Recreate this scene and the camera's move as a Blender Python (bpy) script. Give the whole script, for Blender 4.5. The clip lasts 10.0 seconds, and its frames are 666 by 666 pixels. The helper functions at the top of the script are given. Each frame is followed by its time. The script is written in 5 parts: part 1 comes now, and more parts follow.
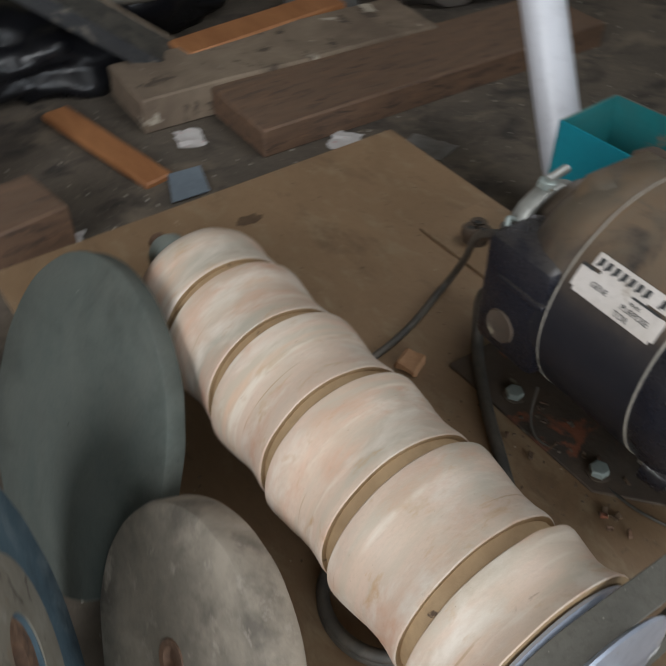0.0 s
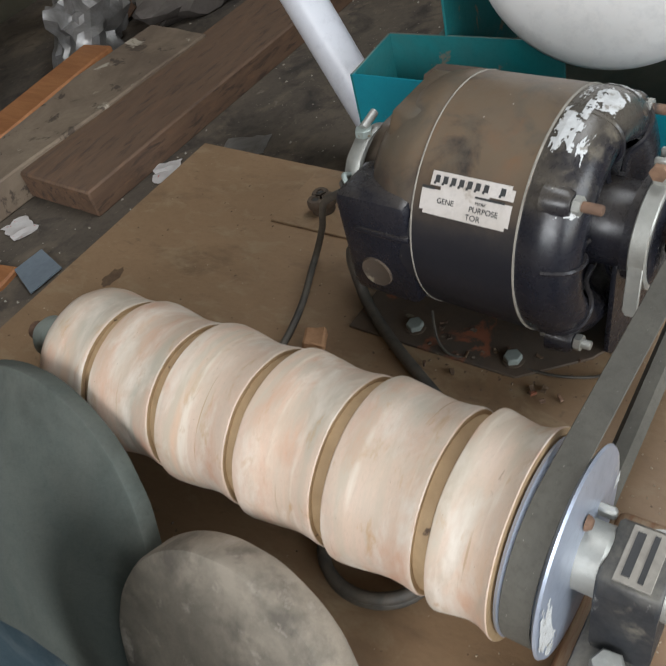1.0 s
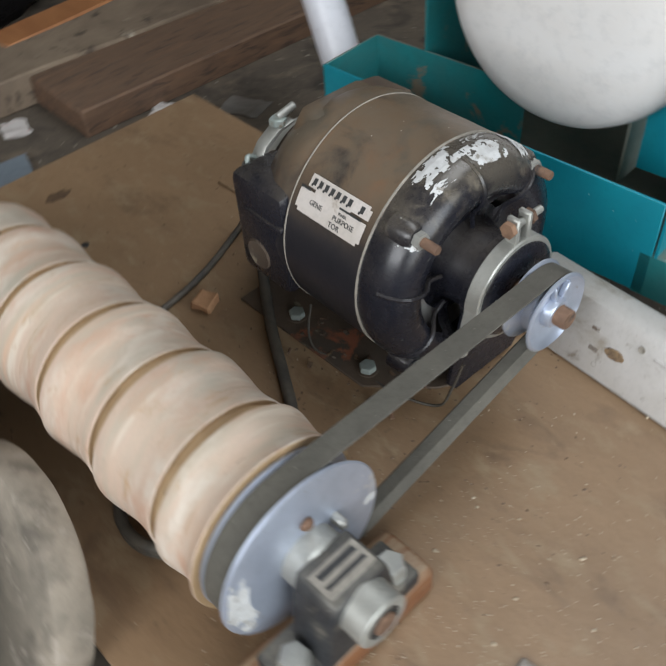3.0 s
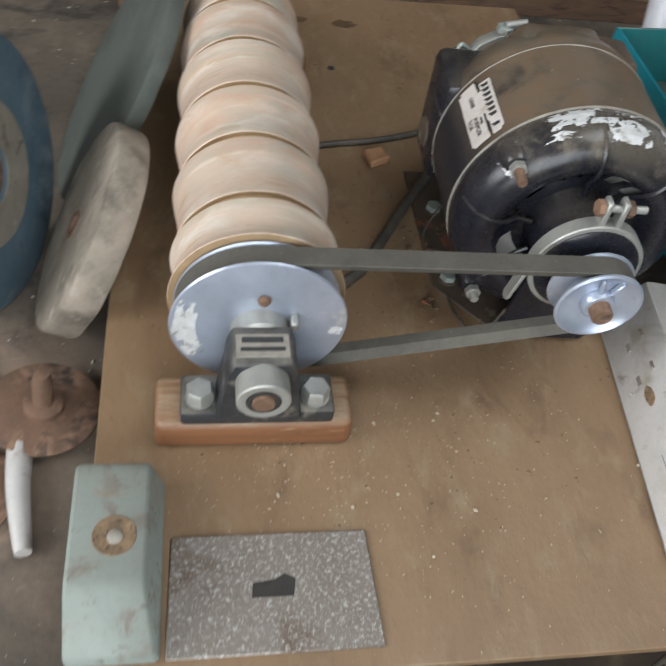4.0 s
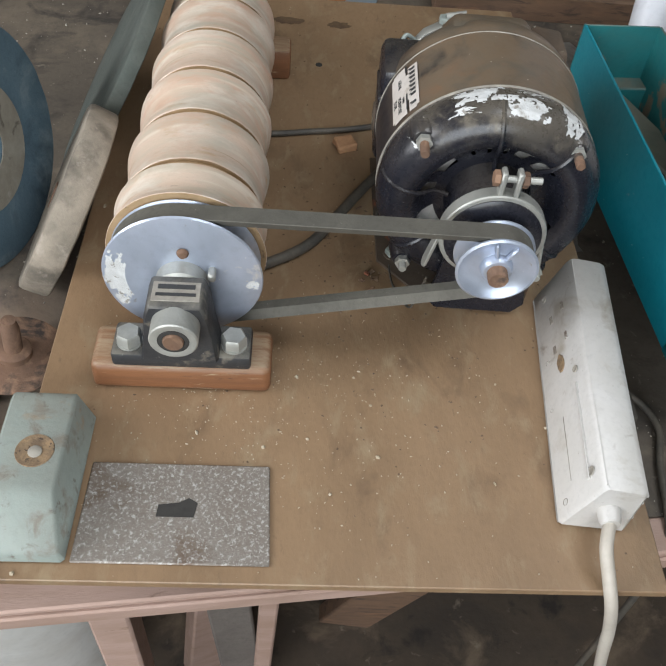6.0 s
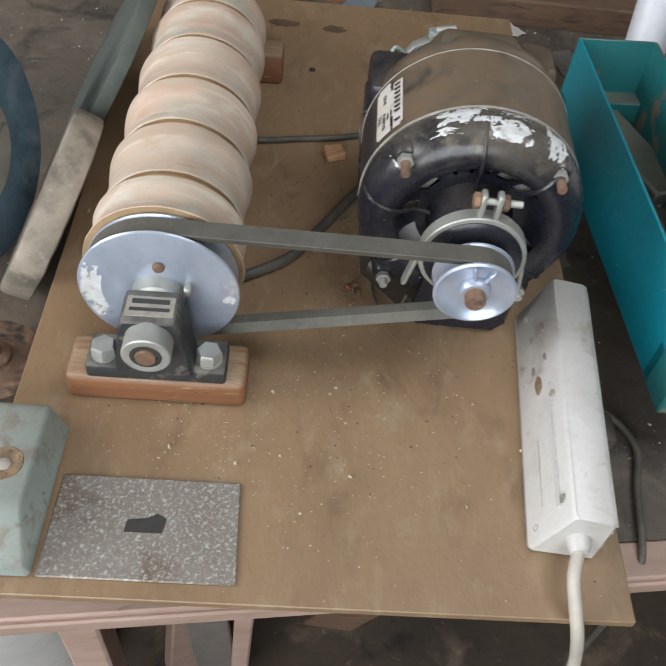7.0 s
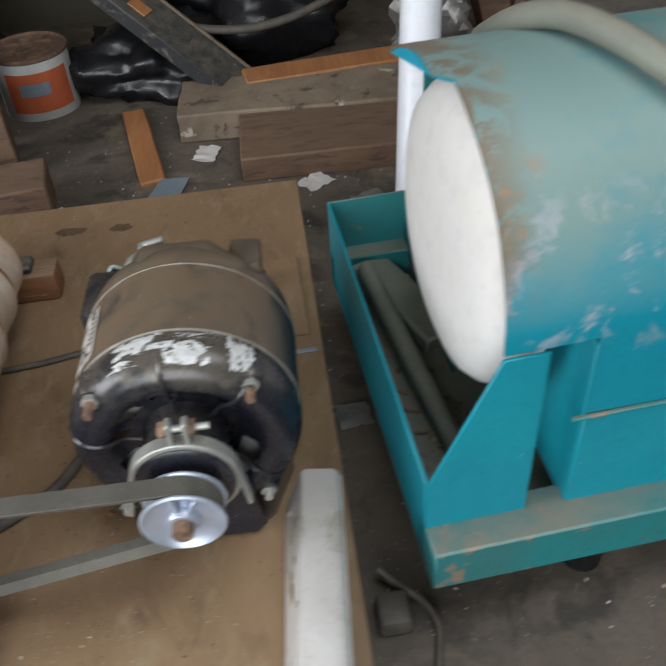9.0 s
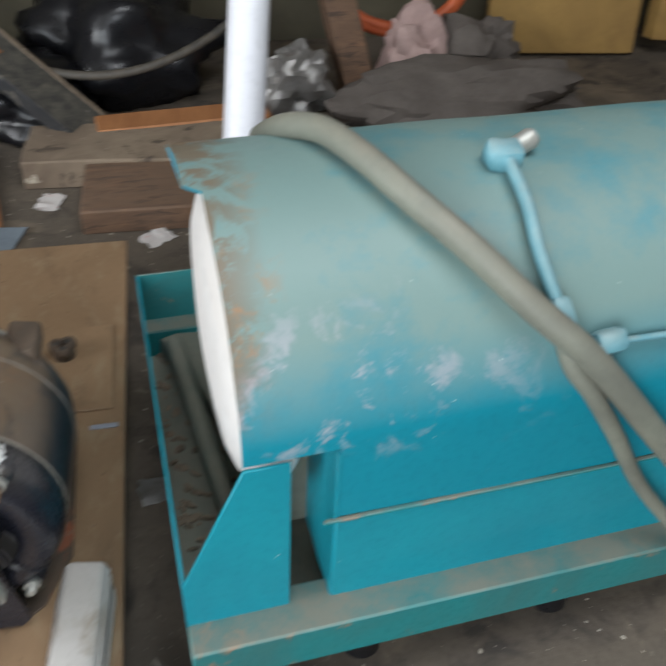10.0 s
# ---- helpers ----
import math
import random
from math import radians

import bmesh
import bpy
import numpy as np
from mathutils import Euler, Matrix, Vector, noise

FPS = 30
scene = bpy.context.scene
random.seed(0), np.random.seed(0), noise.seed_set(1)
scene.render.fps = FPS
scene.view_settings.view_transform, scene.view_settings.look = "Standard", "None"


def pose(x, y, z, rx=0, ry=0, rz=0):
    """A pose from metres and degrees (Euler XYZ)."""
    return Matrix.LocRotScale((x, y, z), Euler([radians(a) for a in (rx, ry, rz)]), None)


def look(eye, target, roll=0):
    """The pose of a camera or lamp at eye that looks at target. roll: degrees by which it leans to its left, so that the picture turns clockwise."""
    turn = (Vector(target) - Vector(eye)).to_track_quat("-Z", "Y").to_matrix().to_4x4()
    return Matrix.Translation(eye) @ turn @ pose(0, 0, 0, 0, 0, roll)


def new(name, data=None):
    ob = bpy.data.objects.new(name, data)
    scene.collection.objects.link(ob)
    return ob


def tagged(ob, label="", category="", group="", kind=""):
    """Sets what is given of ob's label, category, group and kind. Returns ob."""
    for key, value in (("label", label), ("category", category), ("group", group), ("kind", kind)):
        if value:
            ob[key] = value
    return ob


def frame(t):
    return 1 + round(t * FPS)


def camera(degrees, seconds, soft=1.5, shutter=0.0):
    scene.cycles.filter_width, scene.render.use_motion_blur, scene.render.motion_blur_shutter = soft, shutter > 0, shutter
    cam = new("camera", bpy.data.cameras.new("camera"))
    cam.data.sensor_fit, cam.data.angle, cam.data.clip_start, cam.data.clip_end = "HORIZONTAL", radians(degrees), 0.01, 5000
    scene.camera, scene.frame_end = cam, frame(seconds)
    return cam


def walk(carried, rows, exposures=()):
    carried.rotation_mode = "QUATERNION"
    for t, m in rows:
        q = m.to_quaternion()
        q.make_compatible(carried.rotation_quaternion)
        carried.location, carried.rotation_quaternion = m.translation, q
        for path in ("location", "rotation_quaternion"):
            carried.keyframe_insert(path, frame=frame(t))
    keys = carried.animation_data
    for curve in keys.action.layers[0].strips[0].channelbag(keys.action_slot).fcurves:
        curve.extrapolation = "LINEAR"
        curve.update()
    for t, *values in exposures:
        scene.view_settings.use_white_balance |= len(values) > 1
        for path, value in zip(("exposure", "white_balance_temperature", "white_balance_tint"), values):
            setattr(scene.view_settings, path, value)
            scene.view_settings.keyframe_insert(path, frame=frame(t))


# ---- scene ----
cam = camera(45.0, 10.0, 1.5, 0.5)
PATH = [
    (0, (-0.081, 0.148, 0.506), (0.755, 1.35, -0.856), -0.2),
    (0.5, (-0.087, 0.153, 0.529), (0.906, 1.219, -0.842), -11.9),
    (1, (-0.105, 0.129, 0.517), (0.916, 1.151, -0.865), -17.1),
    (1.5, (-0.128, 0.137, 0.515), (0.898, 1.152, -0.87), -16.9),
    (2, (-0.117, 0.125, 0.512), (0.922, 1.129, -0.871), -15.2),
    (2.5, (-0.085, 0.087, 0.509), (0.962, 1.082, -0.875), -12.4),
    (2.7, (-0.068, 0.058, 0.517), (0.972, 1.051, -0.873), -9.8),
    (3.8, (0.072, -0.133, 0.533), (0.487, 1.108, -0.98), 10.5),
    (4, (0.077, -0.157, 0.528), (0.401, 1.103, -0.991), 10.9),
    (4.5, (0.121, -0.224, 0.531), (0.276, 1.091, -0.968), 6.9),
    (5, (0.159, -0.242, 0.536), (0.286, 1.076, -0.963), 5.8),
    (5.5, (0.194, -0.25, 0.55), (0.315, 1.072, -0.946), 5.0),
    (6.8, (0.207, -0.218, 0.551), (0.326, 1.068, -0.975), 8.5),
    (7, (0.221, -0.22, 0.564), (0.335, 1.071, -0.959), 7.6),
    (7.5, (0.239, -0.228, 0.57), (0.365, 1.09, -0.929), 5.4),
    (8, (0.303, -0.208, 0.582), (0.428, 1.247, -0.784), -3.5),
    (8.5, (0.355, -0.18, 0.609), (0.489, 1.28, -0.751), -5.4),
    (9, (0.454, -0.155, 0.615), (0.585, 1.325, -0.725), -4.3),
    (9.5, (0.56, -0.179, 0.659), (0.652, 1.32, -0.663), -2.2),
    (10, (0.572, -0.138, 0.66), (0.939, 1.341, -0.635), 3.1),
]
walk(cam, [(t, look(eye, target, roll)) for t, eye, target, roll in PATH], [(0, -0.35), (0.5, 0.05), (1, -0.02), (2.5, -0.1), (4, -0.03), (4.5, 0.04), (5.5, 0.15), (7.5, 0.08), (8.5, 0.0), (9, 0.02), (9.5, -0.08), (10, 0.25)])

# ---- world and light ----
world = bpy.data.worlds.new("world")
scene.world = world
world.use_nodes = True
wt = world.node_tree
sky = wt.nodes.new("ShaderNodeTexSky")
sky.sky_type, sky.sun_disc = "NISHITA", False
sky.sun_elevation, sky.sun_rotation = radians(38), radians(200)
wt.links.new(sky.outputs[0], wt.nodes["Background"].inputs[0])
wt.nodes["Background"].inputs[1].default_value = 0.1


def window_light(name, eye, target, w, h, watts, colour):
    data = bpy.data.lights.new(name, "AREA")
    data.shape, data.size, data.size_y = "RECTANGLE", w, h
    data.energy, data.color = watts, colour
    ob = new(name, data)
    ob.matrix_world = look(eye, target)
    return ob


window_light("door_daylight", (-0.3, -1.8, 0.85), (0.2, 0.2, 0.0), 2.0, 1.5, 46.0, (0.88, 0.95, 1.0))
window_light("side_window_daylight", (-1.62, -0.16, 0.95), (0.3, 0.3, 0.0), 1.1, 0.85, 30.0, (0.96, 0.98, 1.0))
# fill light added overhead to brighten the top of the teal hood
window_light("added_hood_fill", (1.0, 0.05, 1.86), (0.9, 0.3, 0.0), 1.2, 0.8, 17.0, (0.95, 0.98, 1.0))


# ---- materials ----
def surf(name, a, b, rough=0.7, metal=0.0, big=9.0, fine=160.0, bump=0.15, spots=None, dust=None, specks=None, grain=None, bands=(), depth=0.002, vary=0.0, late=(), soft=0.05, late_soft=0.16):
    """a, b: two colours mixed by a broad noise; spots: (colour, threshold, scale); dust: (colour, amount) on upward faces; grain: stretch."""
    m = bpy.data.materials.new(name)
    m.use_nodes = True
    t = m.node_tree
    n, l = t.nodes, t.links
    p = n["Principled BSDF"]
    co = n.new("ShaderNodeTexCoord").outputs["Object"]
    if grain:
        mp = n.new("ShaderNodeMapping")
        mp.inputs["Scale"].default_value = grain
        l.new(co, mp.inputs[0])
        co = mp.outputs[0]

    def noise_of(scale, detail=6.0, rough_=0.6, warp=0.0):
        q = n.new("ShaderNodeTexNoise")
        q.inputs["Scale"].default_value, q.inputs["Detail"].default_value = scale, detail
        q.inputs["Roughness"].default_value, q.inputs["Distortion"].default_value = rough_, warp
        l.new(co, q.inputs["Vector"])
        return q.outputs["Fac"]

    def ramp(fac, lo, hi):
        q = n.new("ShaderNodeMapRange")
        q.inputs["From Min"].default_value, q.inputs["From Max"].default_value = lo, hi
        l.new(fac, q.inputs["Value"])
        return q.outputs["Result"]

    def mix(fac, x, y):
        q = n.new("ShaderNodeMix")
        q.data_type = "RGBA"
        for sock, v in ((q.inputs["Factor"], fac), (q.inputs[6], x), (q.inputs[7], y)):
            if isinstance(v, (tuple, list)):
                sock.default_value = (*v, 1)
            elif isinstance(v, (int, float)):
                sock.default_value = v
            else:
                l.new(v, sock)
        return q.outputs[2]

    def times(x, y):
        q = n.new("ShaderNodeMath")
        q.operation = "MULTIPLY"
        for sock, v in ((q.inputs[0], x), (q.inputs[1], y)):
            if isinstance(v, (int, float)):
                sock.default_value = v
            else:
                l.new(v, sock)
        return q.outputs[0]

    col = mix(ramp(noise_of(big, 5, 0.65, 0.6), 0.35, 0.65), a, b)
    f = noise_of(fine, 4, 0.7)
    dark = tuple(v * 0.72 for v in a)
    col = mix(times(ramp(f, 0.5, 0.8), 0.55), col, dark)
    for c, th, stretch, soft_ in bands:  # bands across the local y axis, slightly uneven round it
        mp = n.new("ShaderNodeMapping")
        mp.inputs["Scale"].default_value = (7, stretch, 7)
        l.new(n.new("ShaderNodeTexCoord").outputs["Object"], mp.inputs[0])
        q = n.new("ShaderNodeTexNoise")
        q.inputs["Scale"].default_value, q.inputs["Detail"].default_value = 1.0, 4.0
        l.new(mp.outputs[0], q.inputs["Vector"])
        col = mix(ramp(q.outputs["Fac"], th, th + soft_), col, c)
    for sp in spots or ():
        c, th, sc = sp[:3]
        fac = ramp(noise_of(sc, 6, 0.62, sp[3] if len(sp) > 3 else 0.4), th, th + soft)
        for ax, lo, hi in sp[4:]:  # only within a stretch: (axis, from, to)
            sep = n.new("ShaderNodeSeparateXYZ")
            g = n.new("ShaderNodeNewGeometry")
            l.new(g.outputs["Position"], sep.inputs[0])
            fac = times(fac, ramp(sep.outputs[ax], lo, hi))
        col = mix(fac, col, c)
    if dust:
        g = n.new("ShaderNodeNewGeometry")
        sep = n.new("ShaderNodeSeparateXYZ")
        l.new(g.outputs["Normal"], sep.inputs[0])
        up = ramp(sep.outputs[2], *(dust[2] if len(dust) > 2 else (0.25, 0.95)))
        fac = times(times(up, ramp(noise_of(big * 2.2, 6, 0.7), *(dust[3] if len(dust) > 3 else (0.3, 0.6)))), dust[1])
        col = mix(fac, col, dust[0])
    for c, th, sc, warp, (_, xa, xb, xc, za, zb) in late:
        fac = ramp(noise_of(sc, 7, 0.7, warp), th, th + late_soft)
        g = n.new("ShaderNodeNewGeometry")
        sep = n.new("ShaderNodeSeparateXYZ")
        l.new(g.outputs["Position"], sep.inputs[0])
        fac = times(fac, times(ramp(sep.outputs[0], xc, xa), times(ramp(sep.outputs[2], za - 0.03, za + 0.02), ramp(sep.outputs[2], zb + 0.04, zb))))
        col = mix(fac, col, c)
    if specks:
        v = n.new("ShaderNodeTexVoronoi")
        v.inputs["Scale"].default_value = specks[1]
        l.new(co, v.inputs["Vector"])
        fac = times(ramp(v.outputs["Distance"], specks[2], specks[2] * 0.6), ramp(noise_of(specks[1] * 0.35, 2), 0.48, 0.56))
        col = mix(fac, col, specks[0])
    if vary:
        oi = n.new("ShaderNodeObjectInfo")
        h = n.new("ShaderNodeHueSaturation")
        l.new(ramp(oi.outputs["Random"], 0, 1), h.inputs["Value"])
        n[h.name].inputs["Value"].default_value = 1
        mr = n.new("ShaderNodeMapRange")
        mr.inputs["To Min"].default_value, mr.inputs["To Max"].default_value = 1 - vary, 1 + vary
        l.new(oi.outputs["Random"], mr.inputs["Value"])
        l.new(mr.outputs[0], h.inputs["Value"])
        l.new(col, h.inputs["Color"])
        col = h.outputs[0]
    l.new(col, p.inputs["Base Color"])
    p.inputs["Metallic"].default_value = metal
    rr = n.new("ShaderNodeMapRange")
    rr.inputs["To Min"].default_value, rr.inputs["To Max"].default_value = max(rough - 0.12, 0.03), min(rough + 0.12, 1)
    l.new(f, rr.inputs["Value"])
    l.new(rr.outputs[0], p.inputs["Roughness"])
    if bump:
        bu = n.new("ShaderNodeBump")
        bu.inputs["Strength"].default_value, bu.inputs["Distance"].default_value = bump, depth
        l.new(f, bu.inputs["Height"])
        l.new(bu.outputs[0], p.inputs["Normal"])
    return m


DUST = (0.26, 0.2, 0.14)
M_ply = surf("plywood", (0.285, 0.184, 0.105), (0.23, 0.147, 0.083), 0.46, 0, 7, 110, 0.18, soft=0.16, grain=(1.6, 0.8, 1), spots=[((0.165, 0.104, 0.061), 0.55, 14), ((0.3, 0.215, 0.13), 0.53, 30), ((0.12, 0.078, 0.048), 0.64, 50), ((0.08, 0.052, 0.034), 0.7, 110)], specks=((0.4, 0.32, 0.23), 230, 0.06))
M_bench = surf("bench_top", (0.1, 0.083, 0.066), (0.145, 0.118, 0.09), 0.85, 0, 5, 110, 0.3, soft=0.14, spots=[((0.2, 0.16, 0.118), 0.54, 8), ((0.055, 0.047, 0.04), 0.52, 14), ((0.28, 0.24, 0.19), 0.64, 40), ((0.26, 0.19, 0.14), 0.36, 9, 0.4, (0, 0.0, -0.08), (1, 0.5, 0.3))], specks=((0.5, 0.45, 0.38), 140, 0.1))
M_rail = surf("pinkish_rail", (0.42, 0.29, 0.24), (0.33, 0.22, 0.17), 0.75, 0, 6, 120, 0.2, grain=(1, 6, 6), spots=[((0.2, 0.13, 0.09), 0.66, 14)])
M_wood = surf("old_wood", (0.2, 0.118, 0.073), (0.14, 0.085, 0.055), 0.8, 0, 7, 130, 0.2, grain=(1.5, 7, 7), soft=0.14, spots=[((0.08, 0.053, 0.04), 0.52, 12), ((0.24, 0.13, 0.075), 0.56, 8)], dust=((0.17, 0.115, 0.08), 0.6))
M_wood_pale = surf("pale_dirty_wood", (0.29, 0.225, 0.16), (0.17, 0.125, 0.09), 0.85, 0, 9, 100, 0.3, spots=[((0.1, 0.075, 0.055), 0.58, 24), ((0.5, 0.44, 0.35), 0.62, 16)])
M_wood_orange = surf("orange_wood", (0.45, 0.2, 0.08), (0.34, 0.14, 0.055), 0.6, 0, 8, 100, 0.15, grain=(7, 1, 7))
M_wood_block = surf("varnished_block", (0.25, 0.108, 0.047), (0.18, 0.078, 0.037), 0.5, 0, 12, 100, 0.12, grain=(1, 8, 8), spots=[((0.36, 0.26, 0.16), 0.62, 18), ((0.1, 0.05, 0.03), 0.62, 22)], dust=((0.33, 0.24, 0.155), 0.95))
# the dust argument here gives the drums' upward faces a greyer tone
M_roller = surf("roller_wood", (0.68, 0.515, 0.4), (0.62, 0.465, 0.37), 0.46, 0, 14, 260, 0.12, soft=0.18, vary=0.07, grain=(1.0, 2.4, 1.0), bands=[((0.56, 0.46, 0.36), 0.5, 60, 0.12), ((0.66, 0.46, 0.33), 0.56, 70, 0.14), ((0.74, 0.63, 0.52), 0.57, 90, 0.1), ((0.42, 0.26, 0.14), 0.67, 230, 0.06)], spots=[((0.6, 0.35, 0.24), 0.5, 12), ((0.5, 0.45, 0.37), 0.52, 10), ((0.72, 0.63, 0.54), 0.5, 19), ((0.5, 0.3, 0.15), 0.58, 34), ((0.2, 0.12, 0.075), 0.68, 85)], dust=((0.46, 0.42, 0.335), 0.35), specks=((0.16, 0.1, 0.07), 130, 0.05))
M_groove = surf("groove_wood", (0.46, 0.32, 0.18), (0.32, 0.21, 0.11), 0.7, 0, 20, 150, 0.2, spots=[((0.1, 0.06, 0.035), 0.64, 50)])
M_black = surf("motor_enamel", (0.011, 0.012, 0.018), (0.018, 0.018, 0.024), 0.28, 0, 14, 150, 0.05, soft=0.12, spots=[((0.085, 0.075, 0.062), 0.4, 16, 0.3, (2, 0.17, 0.2)), ((0.16, 0.14, 0.11), 0.56, 45, 0.3, (2, 0.17, 0.2))], dust=((0.11, 0.093, 0.075), 0.4), specks=((0.5, 0.48, 0.44), 90, 0.06))
M_shell = surf("motor_shell", (0.013, 0.014, 0.019), (0.02, 0.02, 0.025), 0.36, 0, 14, 150, 0.08, soft=0.14, spots=[((0.16, 0.11, 0.07), 0.36, 16, 0.8, (2, 0.15, 0.195)), ((0.1, 0.085, 0.065), 0.5, 26, 0.6, (2, 0.15, 0.2)), ((0.2, 0.1, 0.05), 0.56, 30, 0.6, (2, 0.16, 0.2))], dust=((0.16, 0.125, 0.09), 0.75), specks=((0.5, 0.46, 0.4), 80, 0.06))
M_flake = surf("flaking_white_paint", (0.66, 0.67, 0.67), (0.5, 0.5, 0.49), 0.6, 0, 60, 300, 0.3, spots=[((0.28, 0.26, 0.23), 0.58, 120)])
M_zinc = surf("zinc_sheet", (0.5, 0.55, 0.66), (0.4, 0.45, 0.54), 0.36, 0.55, 9, 120, 0.1, soft=0.07, spots=[((0.72, 0.71, 0.69), 0.62, 24), ((0.3, 0.31, 0.31), 0.6, 14), ((0.26, 0.21, 0.16), 0.66, 60)], specks=((0.75, 0.75, 0.75), 120, 0.07))
M_steel = surf("dull_steel", (0.5, 0.5, 0.46), (0.34, 0.34, 0.32), 0.5, 0.6, 18, 160, 0.2, spots=[((0.25, 0.16, 0.1), 0.68, 40)])
M_iron = surf("black_casting", (0.03, 0.032, 0.037), (0.055, 0.055, 0.055), 0.5, 0.2, 20, 160, 0.25, soft=0.1, spots=[((0.16, 0.145, 0.12), 0.56, 40), ((0.4, 0.39, 0.36), 0.66, 90)], dust=((0.24, 0.22, 0.18), 0.6))
M_rust = surf("rusty_steel", (0.19, 0.11, 0.07), (0.13, 0.08, 0.055), 0.8, 0.15, 18, 160, 0.35, soft=0.12, spots=[((0.3, 0.18, 0.115), 0.5, 26), ((0.055, 0.042, 0.036), 0.54, 30)])
M_rustplate = surf("rusty_base", (0.13, 0.09, 0.062), (0.08, 0.065, 0.052), 0.8, 0.2, 12, 120, 0.3, spots=[((0.3, 0.11, 0.06), 0.56, 18), ((0.25, 0.21, 0.15), 0.62, 40)])
M_rubber = surf("belt_rubber", (0.085, 0.08, 0.067), (0.12, 0.112, 0.093), 0.75, 0, 30, 260, 0.2, specks=((0.4, 0.37, 0.32), 240, 0.08))
M_cable = surf("black_cable", (0.055, 0.051, 0.045), (0.11, 0.094, 0.074), 0.6, 0, 30, 200, 0.1)
M_label = surf("paper_label", (0.66, 0.61, 0.57), (0.57, 0.52, 0.47), 0.45, 0, 40, 200, 0.03, soft=0.1, spots=[((0.42, 0.36, 0.3), 0.6, 60), ((0.25, 0.22, 0.2), 0.7, 130)])
M_ink = surf("label_ink", (0.03, 0.03, 0.03), (0.05, 0.05, 0.05), 0.6, bump=0)
M_strip = surf("white_plastic", (0.57, 0.55, 0.53), (0.49, 0.47, 0.44), 0.42, 0, 12, 200, 0.05, soft=0.13, spots=[((0.36, 0.32, 0.27), 0.55, 20), ((0.27, 0.23, 0.19), 0.62, 45), ((0.18, 0.15, 0.12), 0.68, 90)], specks=((0.28, 0.25, 0.21), 120, 0.07))
M_mains = surf("grubby_white_cable", (0.5, 0.46, 0.4), (0.42, 0.375, 0.32), 0.5, 0, 25, 160, 0.05)
# near-black that puts shade into holes and slots; also nail head, ring, seam
M_dark = surf("hole_shade_and_dark_metal", (0.03, 0.028, 0.026), (0.05, 0.045, 0.04), 0.8, bump=0)
M_burn = surf("scorched_brown", (0.3, 0.2, 0.11), (0.14, 0.095, 0.06), 0.75, 0, 150, 400, 0.3, spots=[((0.06, 0.042, 0.03), 0.6, 220)])
M_greyblock = surf("grey_green_paint", (0.29, 0.335, 0.305), (0.24, 0.275, 0.25), 0.6, 0, 10, 160, 0.2, soft=0.1, spots=[((0.2, 0.185, 0.155), 0.55, 40), ((0.13, 0.115, 0.095), 0.6, 80), ((0.33, 0.22, 0.13), 0.64, 18)], dust=((0.29, 0.26, 0.21), 0.35))
M_plate = surf("galvanised_plate", (0.23, 0.195, 0.165), (0.28, 0.25, 0.22), 0.55, 0.3, 9, 240, 0.3, soft=0.1, spots=[((0.17, 0.125, 0.095), 0.54, 14), ((0.5, 0.48, 0.45), 0.54, 330), ((0.4, 0.38, 0.35), 0.56, 500)])
M_teal = surf("teal_paint", (0.005, 0.27, 0.345), (0.005, 0.225, 0.3), 0.4, 0, 6, 140, 0.08, spots=[((0.35, 0.36, 0.38), 0.69, 30), ((0.2, 0.12, 0.07), 0.72, 26)], specks=((0.55, 0.62, 0.62), 70, 0.06))
M_hood = surf("dusty_teal_hood", (0.0, 0.235, 0.32), (0.0, 0.21, 0.29), 0.5, 0, 4, 140, 0.08, dust=((0.185, 0.275, 0.255), 0.95, (0.1, 0.6), (0.2, 0.52)), specks=((0.6, 0.66, 0.66), 70, 0.05), late_soft=0.09, late=[((0.36, 0.37, 0.41), 0.55, 24, 0.4, (0, 0.68, 0.6, 0.86, 0.235, 0.3)), ((0.17, 0.14, 0.1), 0.44, 34, 0.5, (0, 0.602, 0.6, 0.632, 0.28, 0.4)), ((0.3, 0.17, 0.085), 0.56, 30, 0.4, (0, 0.615, 0.6, 0.645, 0.29, 0.35))])
M_teal_in = surf("teal_paint_darker_worn", (0.005, 0.19, 0.2), (0.03, 0.15, 0.15), 0.6, 0, 8, 140, 0.1, spots=[((0.22, 0.17, 0.12), 0.6, 20)], dust=((0.2, 0.19, 0.15), 0.9))
M_felt = surf("white_pad", (0.8, 0.79, 0.78), (0.77, 0.74, 0.71), 0.6, 0, 7, 60, 0.05)
M_pvc = surf("white_pipe", (0.76, 0.77, 0.82), (0.72, 0.73, 0.78), 0.35, 0, 5, 80, 0.02)
M_blue = surf("blue_abrasive", (0.075, 0.125, 0.16), (0.1, 0.155, 0.19), 0.85, 0, 12, 320, 0.3, soft=0.16, spots=[((0.2, 0.25, 0.27), 0.52, 12), ((0.05, 0.08, 0.1), 0.54, 17)])
M_paper = surf("worn_flange_paper", (0.3, 0.275, 0.225), (0.2, 0.175, 0.135), 0.8, 0, 25, 160, 0.15, soft=0.1, spots=[((0.3, 0.165, 0.085), 0.58, 25), ((0.42, 0.4, 0.35), 0.56, 18), ((0.09, 0.075, 0.06), 0.58, 34)])
M_green = surf("dark_green_abrasive", (0.07, 0.085, 0.076), (0.1, 0.112, 0.098), 0.85, 0, 9, 340, 0.25, soft=0.2, spots=[((0.05, 0.058, 0.05), 0.5, 12)], dust=((0.14, 0.14, 0.12), 0.5), specks=((0.6, 0.6, 0.56), 45, 0.03))
